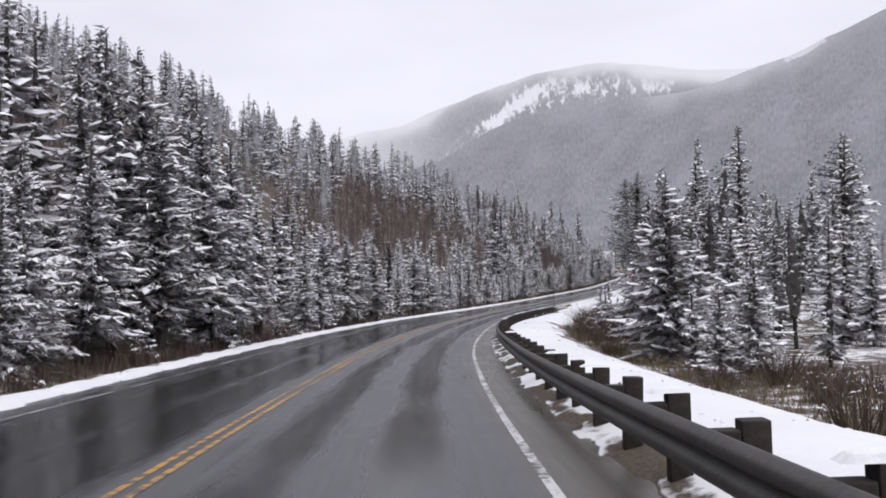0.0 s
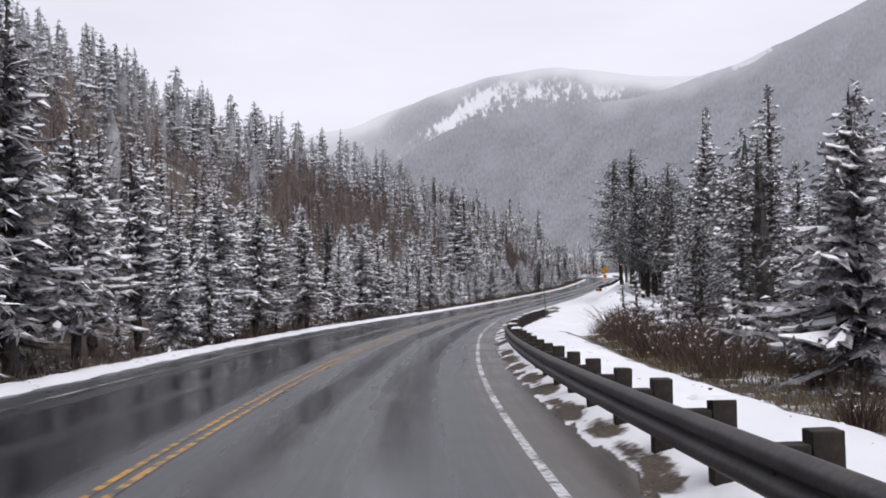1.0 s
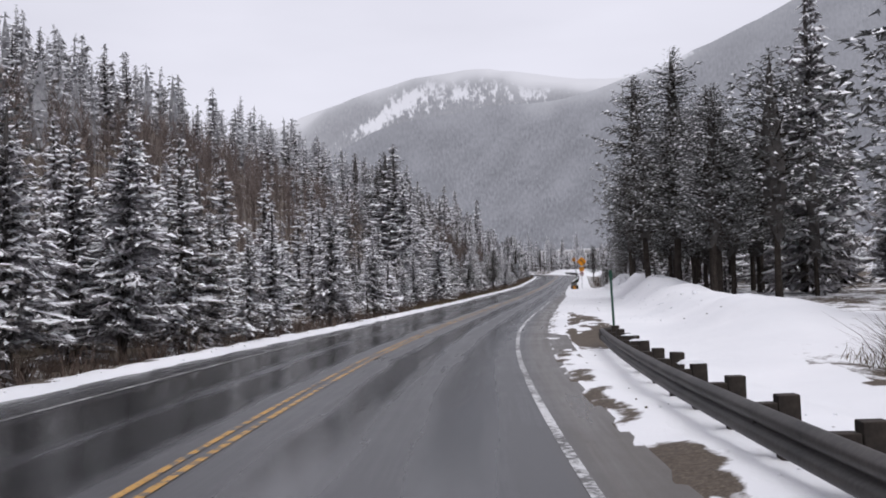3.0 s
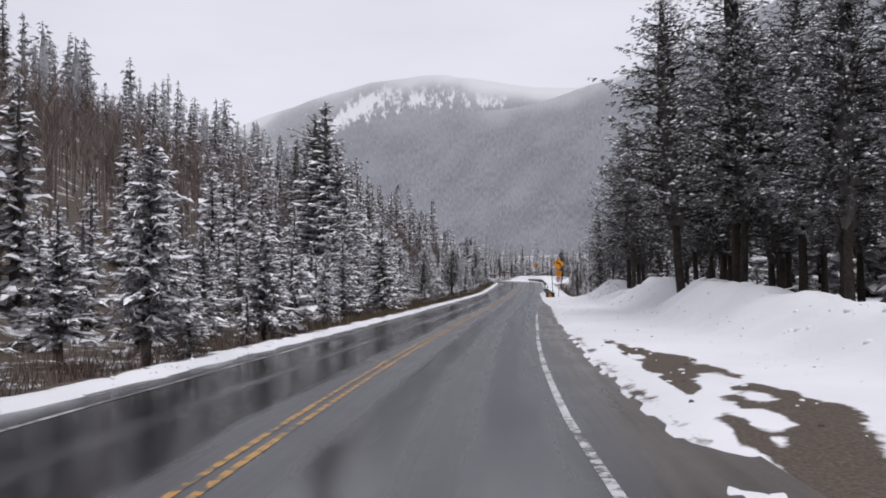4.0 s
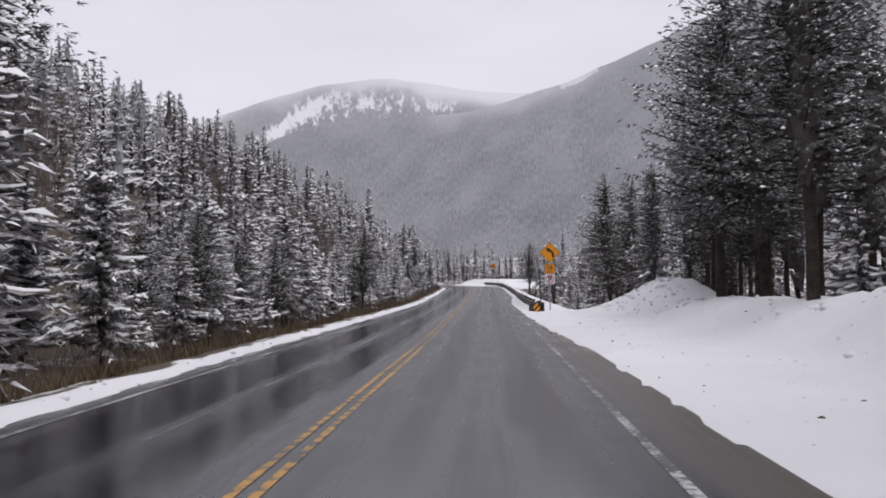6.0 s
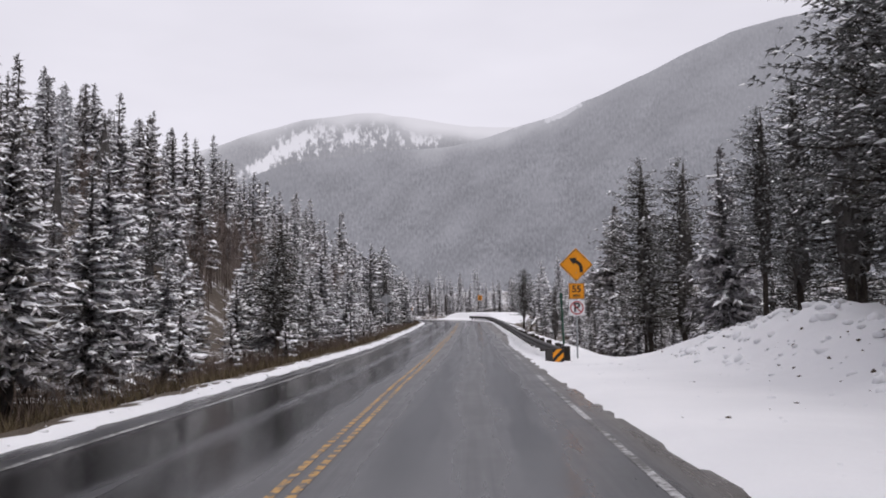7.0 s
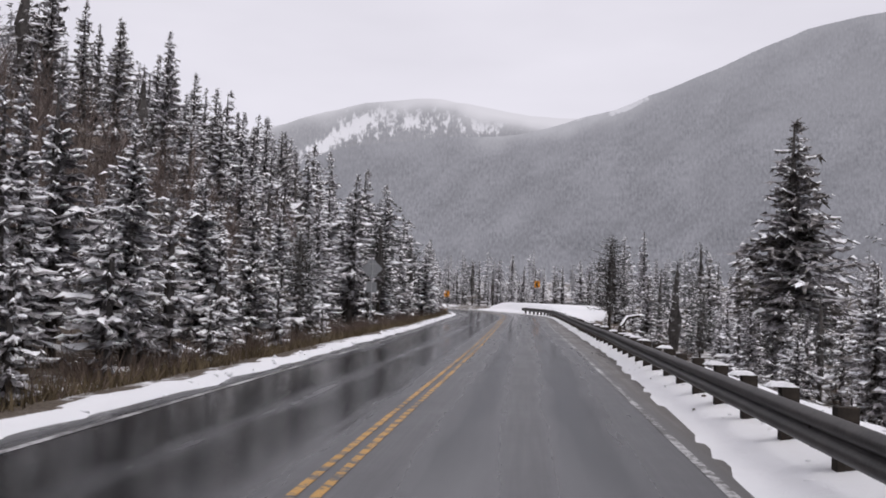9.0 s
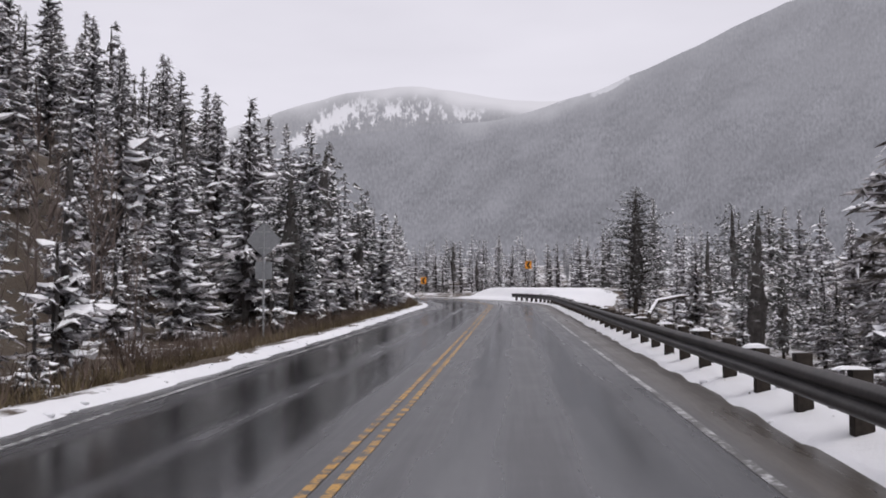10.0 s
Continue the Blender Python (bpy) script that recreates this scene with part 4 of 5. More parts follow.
def build_forest():
    tree_models()
    rng = np.random.default_rng(5)
    # single trees that stand out: kind, s, d, height of the top over the road, girth
    marked = [("spruce", 148.3, -13.4, 15.2, 1.5), ("spruce", 146.6, -12.2, 12.0, 1.35), ("pine", 150.6, -14.6, 14.8, 1.25), ("spruce", 144.6, -11.4, 8.5, 1.3), ("spruce", 104.6, 22.8, 19.5, 1.0), ("spruce", 120.4, 18.2, 20.6, 0.95), ("pine", 125.8, 10.7, 17.2, 1.0), ("pine", 132.0, 9.2, 17.0, 1.0), ("pine", 152.9, 8.9, 14.0, 1.0),
              ("pine", 166.5, 9.8, 15.0, 1.0), ("pine", 201.0, 10.2, 10.4, 0.95), ("pine", 262.1, 6.8, 7.0, 1.15), ("pine", 222.5, 14.0, 6.6, 1.0), ("pine", 219.5, 14.2, 7.2, 1.0), ("pine", 198.2, 11.3, 10.0, 0.95), ("pine", 179.8, 9.6, 8.5, 0.95), ("pine", 174.5, 11.6, 15.0, 1.0), ("dark", 190.0, 11.5, 9.0, 0.95), ("pine", 186.0, 13.0, 11.0, 0.95), ("pine", 160.0, 11.5, 15.5, 1.0),
              ("broad", 30.2, 7.9, 6.2, 1.1), ("broad", 39.5, 8.9, 6.1, 1.0), ("spruce", 142.0, 34.4, 17.1, 1.0), ("pine", 153.0, 39.8, 24.5, 1.0), ("spruce", 113.4, 34.3, 19.2, 1.0), ("broad", 22.0, 7.2, 2.2, 1.0), ("broad", 25.0, 9.0, 3.0, 1.0), ("broad", 35.5, 11.5, 5.0, 1.0),
              ("spruce", 46.0, -12.5, 11.0, 1.1), ("spruce", 36.0, -13.6, 13.6, 1.1), ("spruce", 38.0, -12.8, 12.8, 1.15), ("spruce", 42.0, -12.0, 12.8, 1.1), ("spruce", 39.5, -10.6, 10.5, 1.2), ("spruce", 34.6, -11.0, 9.6, 1.25), ("spruce", 193.0, -22.0, 14.9, 0.9), ("spruce", 197.0, -22.5, 15.0, 0.95), ("spruce", 206.5, -22.0, 16.5, 0.9), ("spruce", 211.0, -22.0, 15.9, 0.95), ("spruce", 218.0, -22.5, 16.5, 0.9), ("spruce", 223.0, -22.0, 15.2, 0.9), ("spruce", 254.0, -20.0, 14.5, 0.95), ("spruce", 257.5, -20.5, 14.0, 0.9), ("spruce", 262.0, -20.0, 14.0, 0.9)]
    # rows of spires along the skyline of the hill: from s, d to s, d, how many, their heights
    for s0, d0, s1, d1, n, lo, hi in ((138, -102, 150, -101, 4, 13.5, 15), (195, -95, 213, -117, 4, 13.5, 15), (166, -70, 175, -54, 6, 11, 14), (206, -62, 218, -37, 10, 9, 12.5), (236, -50, 249, -23, 8, 10, 12.5), (262, -48, 273, -21, 12, 8.5, 11.5), (288, -37, 297, -18, 11, 9.5, 12.5)):
        for k in range(n):
            q = (k + rng.uniform(-0.3, 0.3)) / (n - 1)
            s, d = s0 + (s1 - s0) * q, d0 + (d1 - d0) * q
            h, _ = ground_height(s, d)
            marked.append(("spruce", s, d, float(h) + rng.uniform(lo, hi), 0.95))
    # the same by place and height in the world
    for x, y, z in ((91.1, 437.0, 15.5), (93.3, 396.7, 14.0), (52.2, 349.4, 25.0), (46.9, 352.7, 28.3), (43.2, 358.7, 30.7), (87.5, 306.8, 12.0), (24.2, 286.2, 28.3), (54.0, 291.0, 8.0), (52.3, 293.5, 8.8), (55.5, 297.0, 7.4), (81.0, 352.9, 10.9), (89.9, 424.0, 14.2), (72.5, 322.0, 6.2), (75.5, 326.5, 7.4)):
        s, d = along(x, y)
        marked.append(("spruce", s, d, z - float(np.interp(s, CS, CZ)), 0.95))
    s, d = along(64.0, 233.8)
    h, _ = ground_height(s, d)
    plant("dark", 0, s, d, 11.4 - float(np.interp(s, CS, CZ)) - float(h), rng, "roadside conifers", 1.25, which=0)
    for kind, s, d, top, wide in marked:
        h, _ = ground_height(s, d)
        plant(kind, 0 if kind == "broad" or (s < 300 and abs(d) < 16) else 1 if abs(d) < 40 or kind == "dark" else 2, s, d, max(2.5, top - float(h)), rng, "roadside conifers", wide, (0.0, -0.07) if s == 132.0 else (0, 0))

    sign_s, sign_d = along(41.0, 239.1)

    def clear(s, d, gap):
        if sign_s - 11 < s < sign_s + 2 and sign_d - 1.6 < d < 0:
            return False
        return all((s - m[1]) ** 2 + (d - m[2]) ** 2 > gap * gap for m in marked)
    # left edge of the road: tall by the first bend, lower along the straight
    edge_height = table([(0, 6.5), (28, 6.8), (33, 12.2), (42, 12.6), (47, 8.0), (62, 7.6), (80, 7.4), (100, 6.0), (108, 5.2), (150, 5.6), (205, 6.0), (225, 6.2), (250, 9.0), (300, 9.0)])
    for row, (near, deep, every, detail, extra) in enumerate(((-1.5, 1.6, 2.6, 0, 0.0), (-3.8, 2.2, 2.8, 1, 0.4), (-7.0, 4.0, 3.4, 2, 0.8))):
        s = 14.0 if row == 0 else 20.0
        while s < 345:
            s += every * rng.uniform(0.6, 1.4)
            edge = float(left_snow_at(s))
            d = edge + near - 1.5 * step(60, 20, s) - (0.8 if s > 150 else 0.2 if s > 100 else 0.0) - rng.uniform(0, deep)
            # a clearing with brown aspens behind low firs
            if 219 < s < 243 and d < -9.5 and rng.random() < 0.55:
                continue
            if not clear(s, d, 1.6):
                continue
            kind = "pine" if rng.random() < (0.28 if 60 < s < 170 else 0.10 if s > 60 else 0.0) else "spruce"
            H = (float(edge_height(s)) + extra) * rng.uniform(0.6, 1.12)
            if 216 < s < 243:
                H *= 0.85
            if row == 0 and s > 70 and math.sin(s * 0.83) + math.sin(s * 0.31 + 1.0) > 1.1:
                continue
            if row == 0 and rng.random() < 0.25:
                plant("young", 0, s, d, rng.uniform(1.8, 4.2), rng, "roadside conifers")
                continue
            if row == 2 or s > 300:
                HILLSIDE.append((int(rng.integers(7)), s, d, H / 12.0, rng.uniform(0, 6.28), rng.uniform(1.0, 1.35)))
                continue
            plant(kind, 2 if s > 262 else 1 if detail == 0 and s > 235 else detail, s, d, H, rng, "roadside conifers", rng.uniform(0.95, 1.3), which=int(rng.choice((0, 2, 4, 0, 2, 5))) if kind == "spruce" and row == 0 else None)
    # right: a clump before the lay-by, the wood behind it, and the wood below the second rail
    spots = []
    for n, s0, s1, d0, d1, lo, hi, pines in ((12, 40, 84, 10.5, 20, 4.5, 9, 0.25), (13, 60, 95, 13, 28, 7, 12, 0.4), (34, 112, 186, 10.2, 18, 9, 14, 1.0), (22, 100, 196, 17, 34, 12, 17, 0.6), (9, 184, 200, 11.5, 18, 6, 8.5, 0.4), (18, 200, 262, 10, 20, 4, 6.2, 0.35), (18, 203, 245, 9.5, 16, 3.5, 5.5, 0.0), (26, 195, 330, 20, 46, 6, 9.5, 0.3), (20, 250, 345, 9, 26, 4, 9, 0.3), (12, 240, 292, 8.5, 18, 4.5, 7.5, 0.35)):
        made = 0
        for _ in range(400):
            if made >= n:
                break
            s, d = rng.uniform(s0, s1), rng.uniform(d0, d1)
            if not clear(s, d, 2.2) or any((s - a) ** 2 + (d - b) ** 2 < 5.0 for a, b in spots):
                continue
            if 205 < s < 240 and d < 13 and hi > 6.5:
                continue
            spots.append((s, d))
            made += 1
            kind = "pine" if rng.random() < pines else "spruce"
            if kind == "spruce" and 188 < s < 262 and d < 22 and rng.random() < 0.65:
                plant("dark", 1, s, d, rng.uniform(lo, hi), rng, "conifers beyond the lay-by", rng.uniform(0.95, 1.25))
                continue
            plant(kind, (0 if d < 12.5 and s < 190 else 1) if d < 17 and s < 230 else 2, s, d, rng.uniform(lo, hi), rng, "conifers beyond the lay-by", rng.uniform(0.95, 1.25))
    for n, s0, s1, d0, d1 in ((10, 20, 75, 7.5, 12), (30, 190, 300, 7.5, 22), (8, 120, 180, 10.2, 14)):
        for _ in range(n):
            plant("young", 0, rng.uniform(s0, s1), rng.uniform(d0, d1), rng.uniform(1.6, 4.2), rng, "conifers beyond the lay-by")
    for s, d, H in ((204, -1.7, 2.2), (209, -2.6, 3.1), (213, -1.9, 1.7), (216.5, -2.9, 3.4), (220, -2.0, 2.1), (223.5, -2.8, 3.0), (226, -1.8, 1.6), (229, -3.0, 2.8), (233, -4.6, 2.4), (237, -5.4, 3.0), (160, -1.8, 1.9), (174, -2.0, 2.4), (186, -1.7, 1.8)):
        plant("young", 0, s, float(left_snow_at(s)) + d, H, rng, "roadside conifers", 1.1)
    # the hillside above the road
    for n, s0, s1, d0, d1, lo, hi in ((60, 24, 110, -36, -15, 5.5, 9.0), (60, 110, 225, -36, -15, 5.5, 9.0), (85, 225, 335, -48, -14, 7.5, 12), (18, 243, 276, -26, -13.5, 6, 9.5)):
        for _ in range(n):
            s, d = rng.uniform(s0, s1), rng.uniform(d0, d1)
            if (in_aspens(s, d) > 0 and rng.random() < 0.9) or not clear(s, d, 1.4):
                continue
            HILLSIDE.append((int(rng.integers(7)), s, d, rng.uniform(lo, hi) / 12.0, rng.uniform(0, 6.28), rng.uniform(0.9, 1.25)))
    # the wood beyond the far bend, behind the snow bank
    for _ in range(110):
        s, d = rng.uniform(300, 380), rng.uniform(9, 75)
        if clear(s, d, 1.5) and not (304 < s < 322 and d < 13):
            HILLSIDE.append((int(rng.integers(7)), s, d, rng.uniform(4.2, 7.2) / 12.0, rng.uniform(0, 6.28), rng.uniform(1.0, 1.3)))
    models = []
    for j in range(14):
        k = j % 7
        t, c, sn, core = conifer(300 + j, 12.0, "pine" if k == 6 else "spruce", 2 if j < 7 else 3, (0.17, 0.15, 0.19, 0.16, 0.14, 0.175, 0.17)[k], (0.95, 0.8, 0.98, 0.6, 0.9, 0.75, 0.5)[k])
        tv, tf = t
        models.append((c, sn, (tv, np.concatenate([tf[:, :3], tf[:, [0, 2, 3]]])), core))
    merged("hillside_wood", "snow-dusted spruce wood on the slope above the road", "forest", models, [(h[0] + 7 * (h[2] < -26 or h[1] > 300), *h[1:]) for h in HILLSIDE], [NEEDLE, TREE_SNOW, BARK, INNER])
    for models in MODELS.values():
        for ob in models:
            if ob.name not in USED:
                USED.add(ob.name)
                s, d = rng.uniform(250, 330), rng.uniform(-24, -17)
                k = 0.9
                ob.matrix_basis = Matrix.LocRotScale(Vector(on_ground(s, d, 0.05)), Euler((0, 0, rng.uniform(0, 6))), Vector((k, k, k)))


def merged(name, label, category, models, spots, mats):
    """Many far trees in one object."""
    V, F, M, n = [], [], [], 0
    for i, s, d, k, a, wide in spots:
        p = on_ground(s, d, 0.2)
        ca, sa = math.cos(a), math.sin(a)
        for j, (v, f) in enumerate(models[i]):
            w = v * (k * wide, k * wide, k)
            w = np.stack([w[:, 0] * ca - w[:, 1] * sa, w[:, 0] * sa + w[:, 1] * ca, w[:, 2]], -1) + p
            V.append(w), F.append(f + n), M.append(np.full(len(f), j))
            n += len(w)
    me = mesh_from(name, np.concatenate(V), np.concatenate(F), mats[0])
    for m in mats[1:]:
        me.materials.append(m)
    me.polygons.foreach_set("material_index", np.concatenate(M).astype(np.int32))
    tagged(new(name, me), label, category, kind="stuff")


def build_far_woods():
    rng = np.random.default_rng(8)
    models = []
    for k in range(12):
        _, c, sn, core = conifer(200 + k, 12.0, "pine" if k % 6 == 5 else "spruce", 3 if k < 6 else 4, (0.16, 0.14, 0.175, 0.15, 0.13, 0.17)[k % 6], 0.75)
        models.append((c, sn, core))
    spots = []
    for n, s0, s1, d0, d1, lo, hi in ((150, 15, 90, -60, -19, 8, 12.5), (200, 80, 420, -60, -19, 7.5, 12), (360, 40, 520, -130, -50, 9, 15), (170, 120, 640, -230, -120, 11, 17), (90, 95, 200, 30, 110, 7, 12), (50, 0, 95, 26, 110, 7, 11), (240, 180, 500, 34, 150, 5, 10), (110, 400, 850, 10, 320, 7, 12), (90, 230, 650, 130, 420, 9, 14), (26, 345, 700, -60, 60, 4, 11)):
        for _ in range(n):
            s, d = rng.uniform(s0, s1), rng.uniform(d0, d1)
            if s > 300 and abs(d) < 8.5:
                continue
            # clearings with bare aspens
            if in_aspens(s, d) > 0 and rng.random() < 0.85:
                continue
            if -36 < d < 0 and s < 335 and rng.random() < 0.75:
                continue
            grade = 0 if abs(d) < 55 and s < 330 else 6
            spots.append((int(rng.integers(6)) + grade, s, d, rng.uniform(lo, hi) / 12.0, rng.uniform(0, 6.28), rng.uniform(0.95, 1.35)))
    merged("far_woods", "distant frosted conifer forest on the hillsides, haze painted into its colour", "forest", models, spots, [HAZED_FROST, TREE_SNOW, HAZED_FROST])
    # bare aspens: thin stems and twigs
    stems = []
    for k in range(5):
        V, F, n = [], [], 0
        H = 7.0
        for j in range(26):
            if j == 0:
                a, b, w = np.zeros(3), np.array([rng.normal(0, 0.2), rng.normal(0, 0.2), H]), 0.07
            else:
                z = rng.uniform(0.25, 0.95) * H
                t = rng.uniform(0, 6.28)
                ln = rng.uniform(0.5, 1.7)
                a = np.array([0, 0, z])
                b = a + np.array([math.cos(t) * ln * 0.6, math.sin(t) * ln * 0.6, ln])
                w = 0.028
            for q in (0.0, 1.57):
                o = np.array([math.cos(q), math.sin(q), 0]) * w
                V += [a - o, a + o, b]
                F.append((n, n + 1, n + 2))
                n += 3
        stems.append(((np.array(V), np.array(F)),))
    spots = []
    for _ in range(7600):
        s, d = rng.uniform(20, 420), rng.uniform(-110, -14)
        if in_aspens(s, d) > -0.25 + rng.normal(0, 0.15) or rng.random() < 0.05:
            spots.append((int(rng.integers(5)), s, d, rng.uniform(0.6, 1.15), rng.uniform(0, 6.28), 1.0))
    for _ in range(420):
        s, d = rng.normal(231, 7), rng.uniform(-36, -10.5)
        if 208 < s < 250:
            spots.append((int(rng.integers(5)), s, d, rng.uniform(0.35, 0.95), rng.uniform(0, 6.28), 1.0))
    merged("bare_aspens", "leafless brown aspen thicket on the hillside", "trees", stems, spots, [ASPEN])


# ---- bushes and grass ----
def bush_mesh(seed, H, n, spread):
    rng = np.random.default_rng(seed)
    V, F, k = [], [], 0
    for _ in range(n):
        a = rng.uniform(0, 6.28)
        r = rng.uniform(0, 0.35)
        p = np.array([math.cos(a) * r, math.sin(a) * r, -0.1])
        t = a + rng.normal(0, 0.6)
        out = rng.uniform(0.05, 1.0) * spread
        h = H * rng.uniform(0.55, 1.0)
        q = p + np.array([math.cos(t) * out * 0.4, math.sin(t) * out * 0.4, h * 0.6])
        e = p + np.array([math.cos(t) * out, math.sin(t) * out, h])
        w = 0.010
        for o in (np.array([1, 0, 0]) * w, np.array([0, 1, 0]) * w):
            V += [p - o, p + o, q + o * 0.7, q - o * 0.7, e]
            F += [(k, k + 1, k + 2), (k, k + 2, k + 3), (k + 3, k + 2, k + 4)]
            k += 5
    return mesh_from("branchwork", np.array(V), np.array(F), TWIG)


def build_bushes():
    rng = np.random.default_rng(12)
    models = []
    for k in range(4):
        root = new("willow_bush")
        part("branchwork", bush_mesh(60 + k, 1.3, 80, 1.1), None, root)
        C = rng.normal(0, 0.45, (9, 3)) * (1, 1, 0.25) + (0, 0, 0.7)
        O = np.tile(np.array([[1.0, 0, 0]]), (9, 1))
        v, f = caps(rng, C, O, np.full(9, 0.045))
        tagged(part("snow_load", mesh_from("snow_load", v, f, TREE_SNOW, True), None, root, "flecks of snow caught in the twigs"), kind="stuff")
        models.append(tagged(root, "leafless brown willow bush with flecks of snow", "bush", "willow bushes"))
    spots = []
    for n, s0, s1, d0, d1, lo, hi in ((55, 8, 46, 6.2, 12, 0.45, 1.0), (70, 44, 70, 6.8, 12, 0.7, 1.5), (20, 70, 84, 9.0, 13, 0.7, 1.4), (130, 14, 330, -3.6, -1.6, 0.35, 0.85), (40, 190, 290, 6.5, 18, 0.5, 1.0)):
        for _ in range(n):
            s = rng.uniform(s0, s1)
            d = rng.uniform(d0, d1)
            if d0 < 0:
                d += float(left_snow_at(s))
            spots.append((s, d, rng.uniform(lo, hi)))
    for i, (s, d, k) in enumerate(spots):
        ob = models[i] if i < 4 else copy_thing(models[i % 4], Matrix.Identity(4))
        ob.matrix_basis = Matrix.LocRotScale(Vector(on_ground(s, d, 0.03)), Euler((0, 0, rng.uniform(0, 6.28))), Vector((k * 1.2, k * 1.2, k)))
    # dry grass along the left verge
    V, F, k = [], [], 0
    for _ in range(26000):
        s = rng.uniform(122, 310)
        d = float(left_snow_at(s)) - 0.85 - abs(rng.normal(0, 1.1))
        p = on_ground(s, d, 0.02)
        h, a = rng.uniform(0.12, 0.42), rng.uniform(0, 6.28)
        o = np.array([math.cos(a), math.sin(a), 0]) * 0.016
        tip = p + np.array([rng.normal(0, 0.12), rng.normal(0, 0.12), h])
        V += [p - o, p + o, tip]
        F.append((k, k + 1, k + 2))
        k += 3
    twigs, faces, j = [], [], 0
    for _ in range(15000):
        s = rng.uniform(12, 320)
        d = float(left_snow_at(s)) - 1.0 - abs(rng.normal(0, 2.0))
        p = on_ground(s, d, 0.02)
        h, a = rng.uniform(0.25, 1.0), rng.uniform(0, 6.28)
        o = np.array([math.cos(a), math.sin(a), 0]) * 0.013
        twigs += [p - o, p + o, p + np.array([rng.normal(0, 0.22), rng.normal(0, 0.22), h])]
        faces.append((j, j + 1, j + 2))
        j += 3
    tagged(new("undergrowth", mesh_from("undergrowth", np.array(twigs), np.array(faces), TWIG)), "leafless brown undergrowth at the foot of the trees", "undergrowth", kind="stuff")
    for _ in range(14000):
        s = rng.uniform(6, 84)
        d = 6.0 + 2.4 * float(step(62, 72, s)) + abs(rng.normal(0, 3.2))
        p = on_ground(s, d, 0.02)
        h, a = rng.uniform(0.12, 0.55), rng.uniform(0, 6.28)
        o = np.array([math.cos(a), math.sin(a), 0]) * 0.010
        tip = p + np.array([rng.normal(0, 0.15), rng.normal(0, 0.15), h])
        V += [p - o, p + o, tip]
        F.append((k, k + 1, k + 2))
        k += 3
    tagged(new("dry_grass", mesh_from("dry_grass", np.array(V), np.array(F), STRAW)), "straw-coloured dry grass along the snow strip", "grass", kind="stuff")


# ---- guardrails ----
W_BEAM = [(0.0, 0.156), (-0.018, 0.150), (-0.070, 0.118), (-0.083, 0.098), (-0.083, 0.062), (-0.070, 0.040), (-0.012, 0.012), (0.0, 0.0), (-0.012, -0.012), (-0.070, -0.040), (-0.083, -0.062), (-0.083, -0.098), (-0.070, -0.118), (-0.018, -0.150), (0.0, -0.156),
          (0.006, -0.150), (-0.060, -0.112), (-0.074, -0.095), (-0.074, -0.064), (-0.060, -0.046), (0.004, -0.010), (0.004, 0.010), (-0.060, 0.046), (-0.074, 0.064), (-0.074, 0.095), (-0.060, 0.112), (0.006, 0.150)]


def timber(size, bev=0.012):
    bm = bmesh.new()
    box(bm, size, (0, 0, 0), bev)
    me = bpy.data.meshes.new("timber")
    bm.to_mesh(me)
    bm.free()
    me.materials.append(TIMBER)
    return me


def snow_pad(rng, sx, sy, h):
    """A rounded pad of snow on a flat top."""
    bm = bmesh.new()
    bmesh.ops.create_grid(bm, x_segments=6, y_segments=6, size=0.5)
    for v in bm.verts:
        e = max(abs(v.co.x), abs(v.co.y)) * 2
        v.co.z = h * max(0.0, 1 - e ** 3) + (0.012 * rng.random() if e < 0.9 else 0)
        v.co.x *= sx
        v.co.y *= sy
    return bm


def build_guardrail(s0, s1, label, snow_share, seed):
    rng = np.random.default_rng(seed)
    root = new("guardrail")
    tagged(root, label, "guardrail", "guardrails along the road")
    q = np.arange(s0, s1 + 0.01, 0.952)
    tall = 1.18 if s0 < 0 else 1.15
    me = sweep([(x, z * tall) for x, z in W_BEAM], [(s, float(rail_at(s)), float(rail_top(s)) - 0.156) for s in q], RUST, "rail", closed=True)
    part("rail", me, None, root, "dark weathered steel rail, folded in two waves")
    post_me, block_me = timber((0.16, 0.20, 1.5)), timber((0.15, 0.20, 0.31))
    for i, s in enumerate(np.arange(s0 + 0.5 + (0.43 if s0 < 0 else 0.0), s1 - 0.2, 1.869 if s0 < 0 else 1.905)):
        d = float(rail_at(s))
        a = -heading(s)
        lift = rng.normal(0, 0.012)
        up = float(rail_top(s)) - 0.156
        post = new("post", post_me)
        post.parent = root
        post.matrix_basis = Matrix.Translation(Vector(place(s, d + 0.31, up + (0.255 if s0 < 0 else 0.195) - 0.75 + lift))) @ pose(0, 0, 0, rng.normal(0, 0.8), rng.normal(0, 0.8), math.degrees(a) + 90)
        block = new("blockout", block_me)
        block.parent = post
        block.matrix_basis = pose(0, 0.205, 0.515 - lift)
        if rng.random() < snow_share:
            pad = part("snow_cap", snow_pad(rng, 0.15, 0.36, rng.uniform(0.02, 0.06)), SNOW, post, "pad of snow on the post")
            pad.matrix_basis = pose(0, 0.09, 0.752)
        if i % 4 == 1:
            bm = bmesh.new()
            bmesh.ops.create_cone(bm, cap_ends=True, segments=10, radius1=0.022, radius2=0.016, depth=0.02)
            bolt = part("bolt", bm, RUST, root)
            bolt.matrix_basis = Matrix.Translation(Vector(place(s, d - 0.012, up))) @ pose(0, 0, 0, 0, -90, math.degrees(a))
    return root


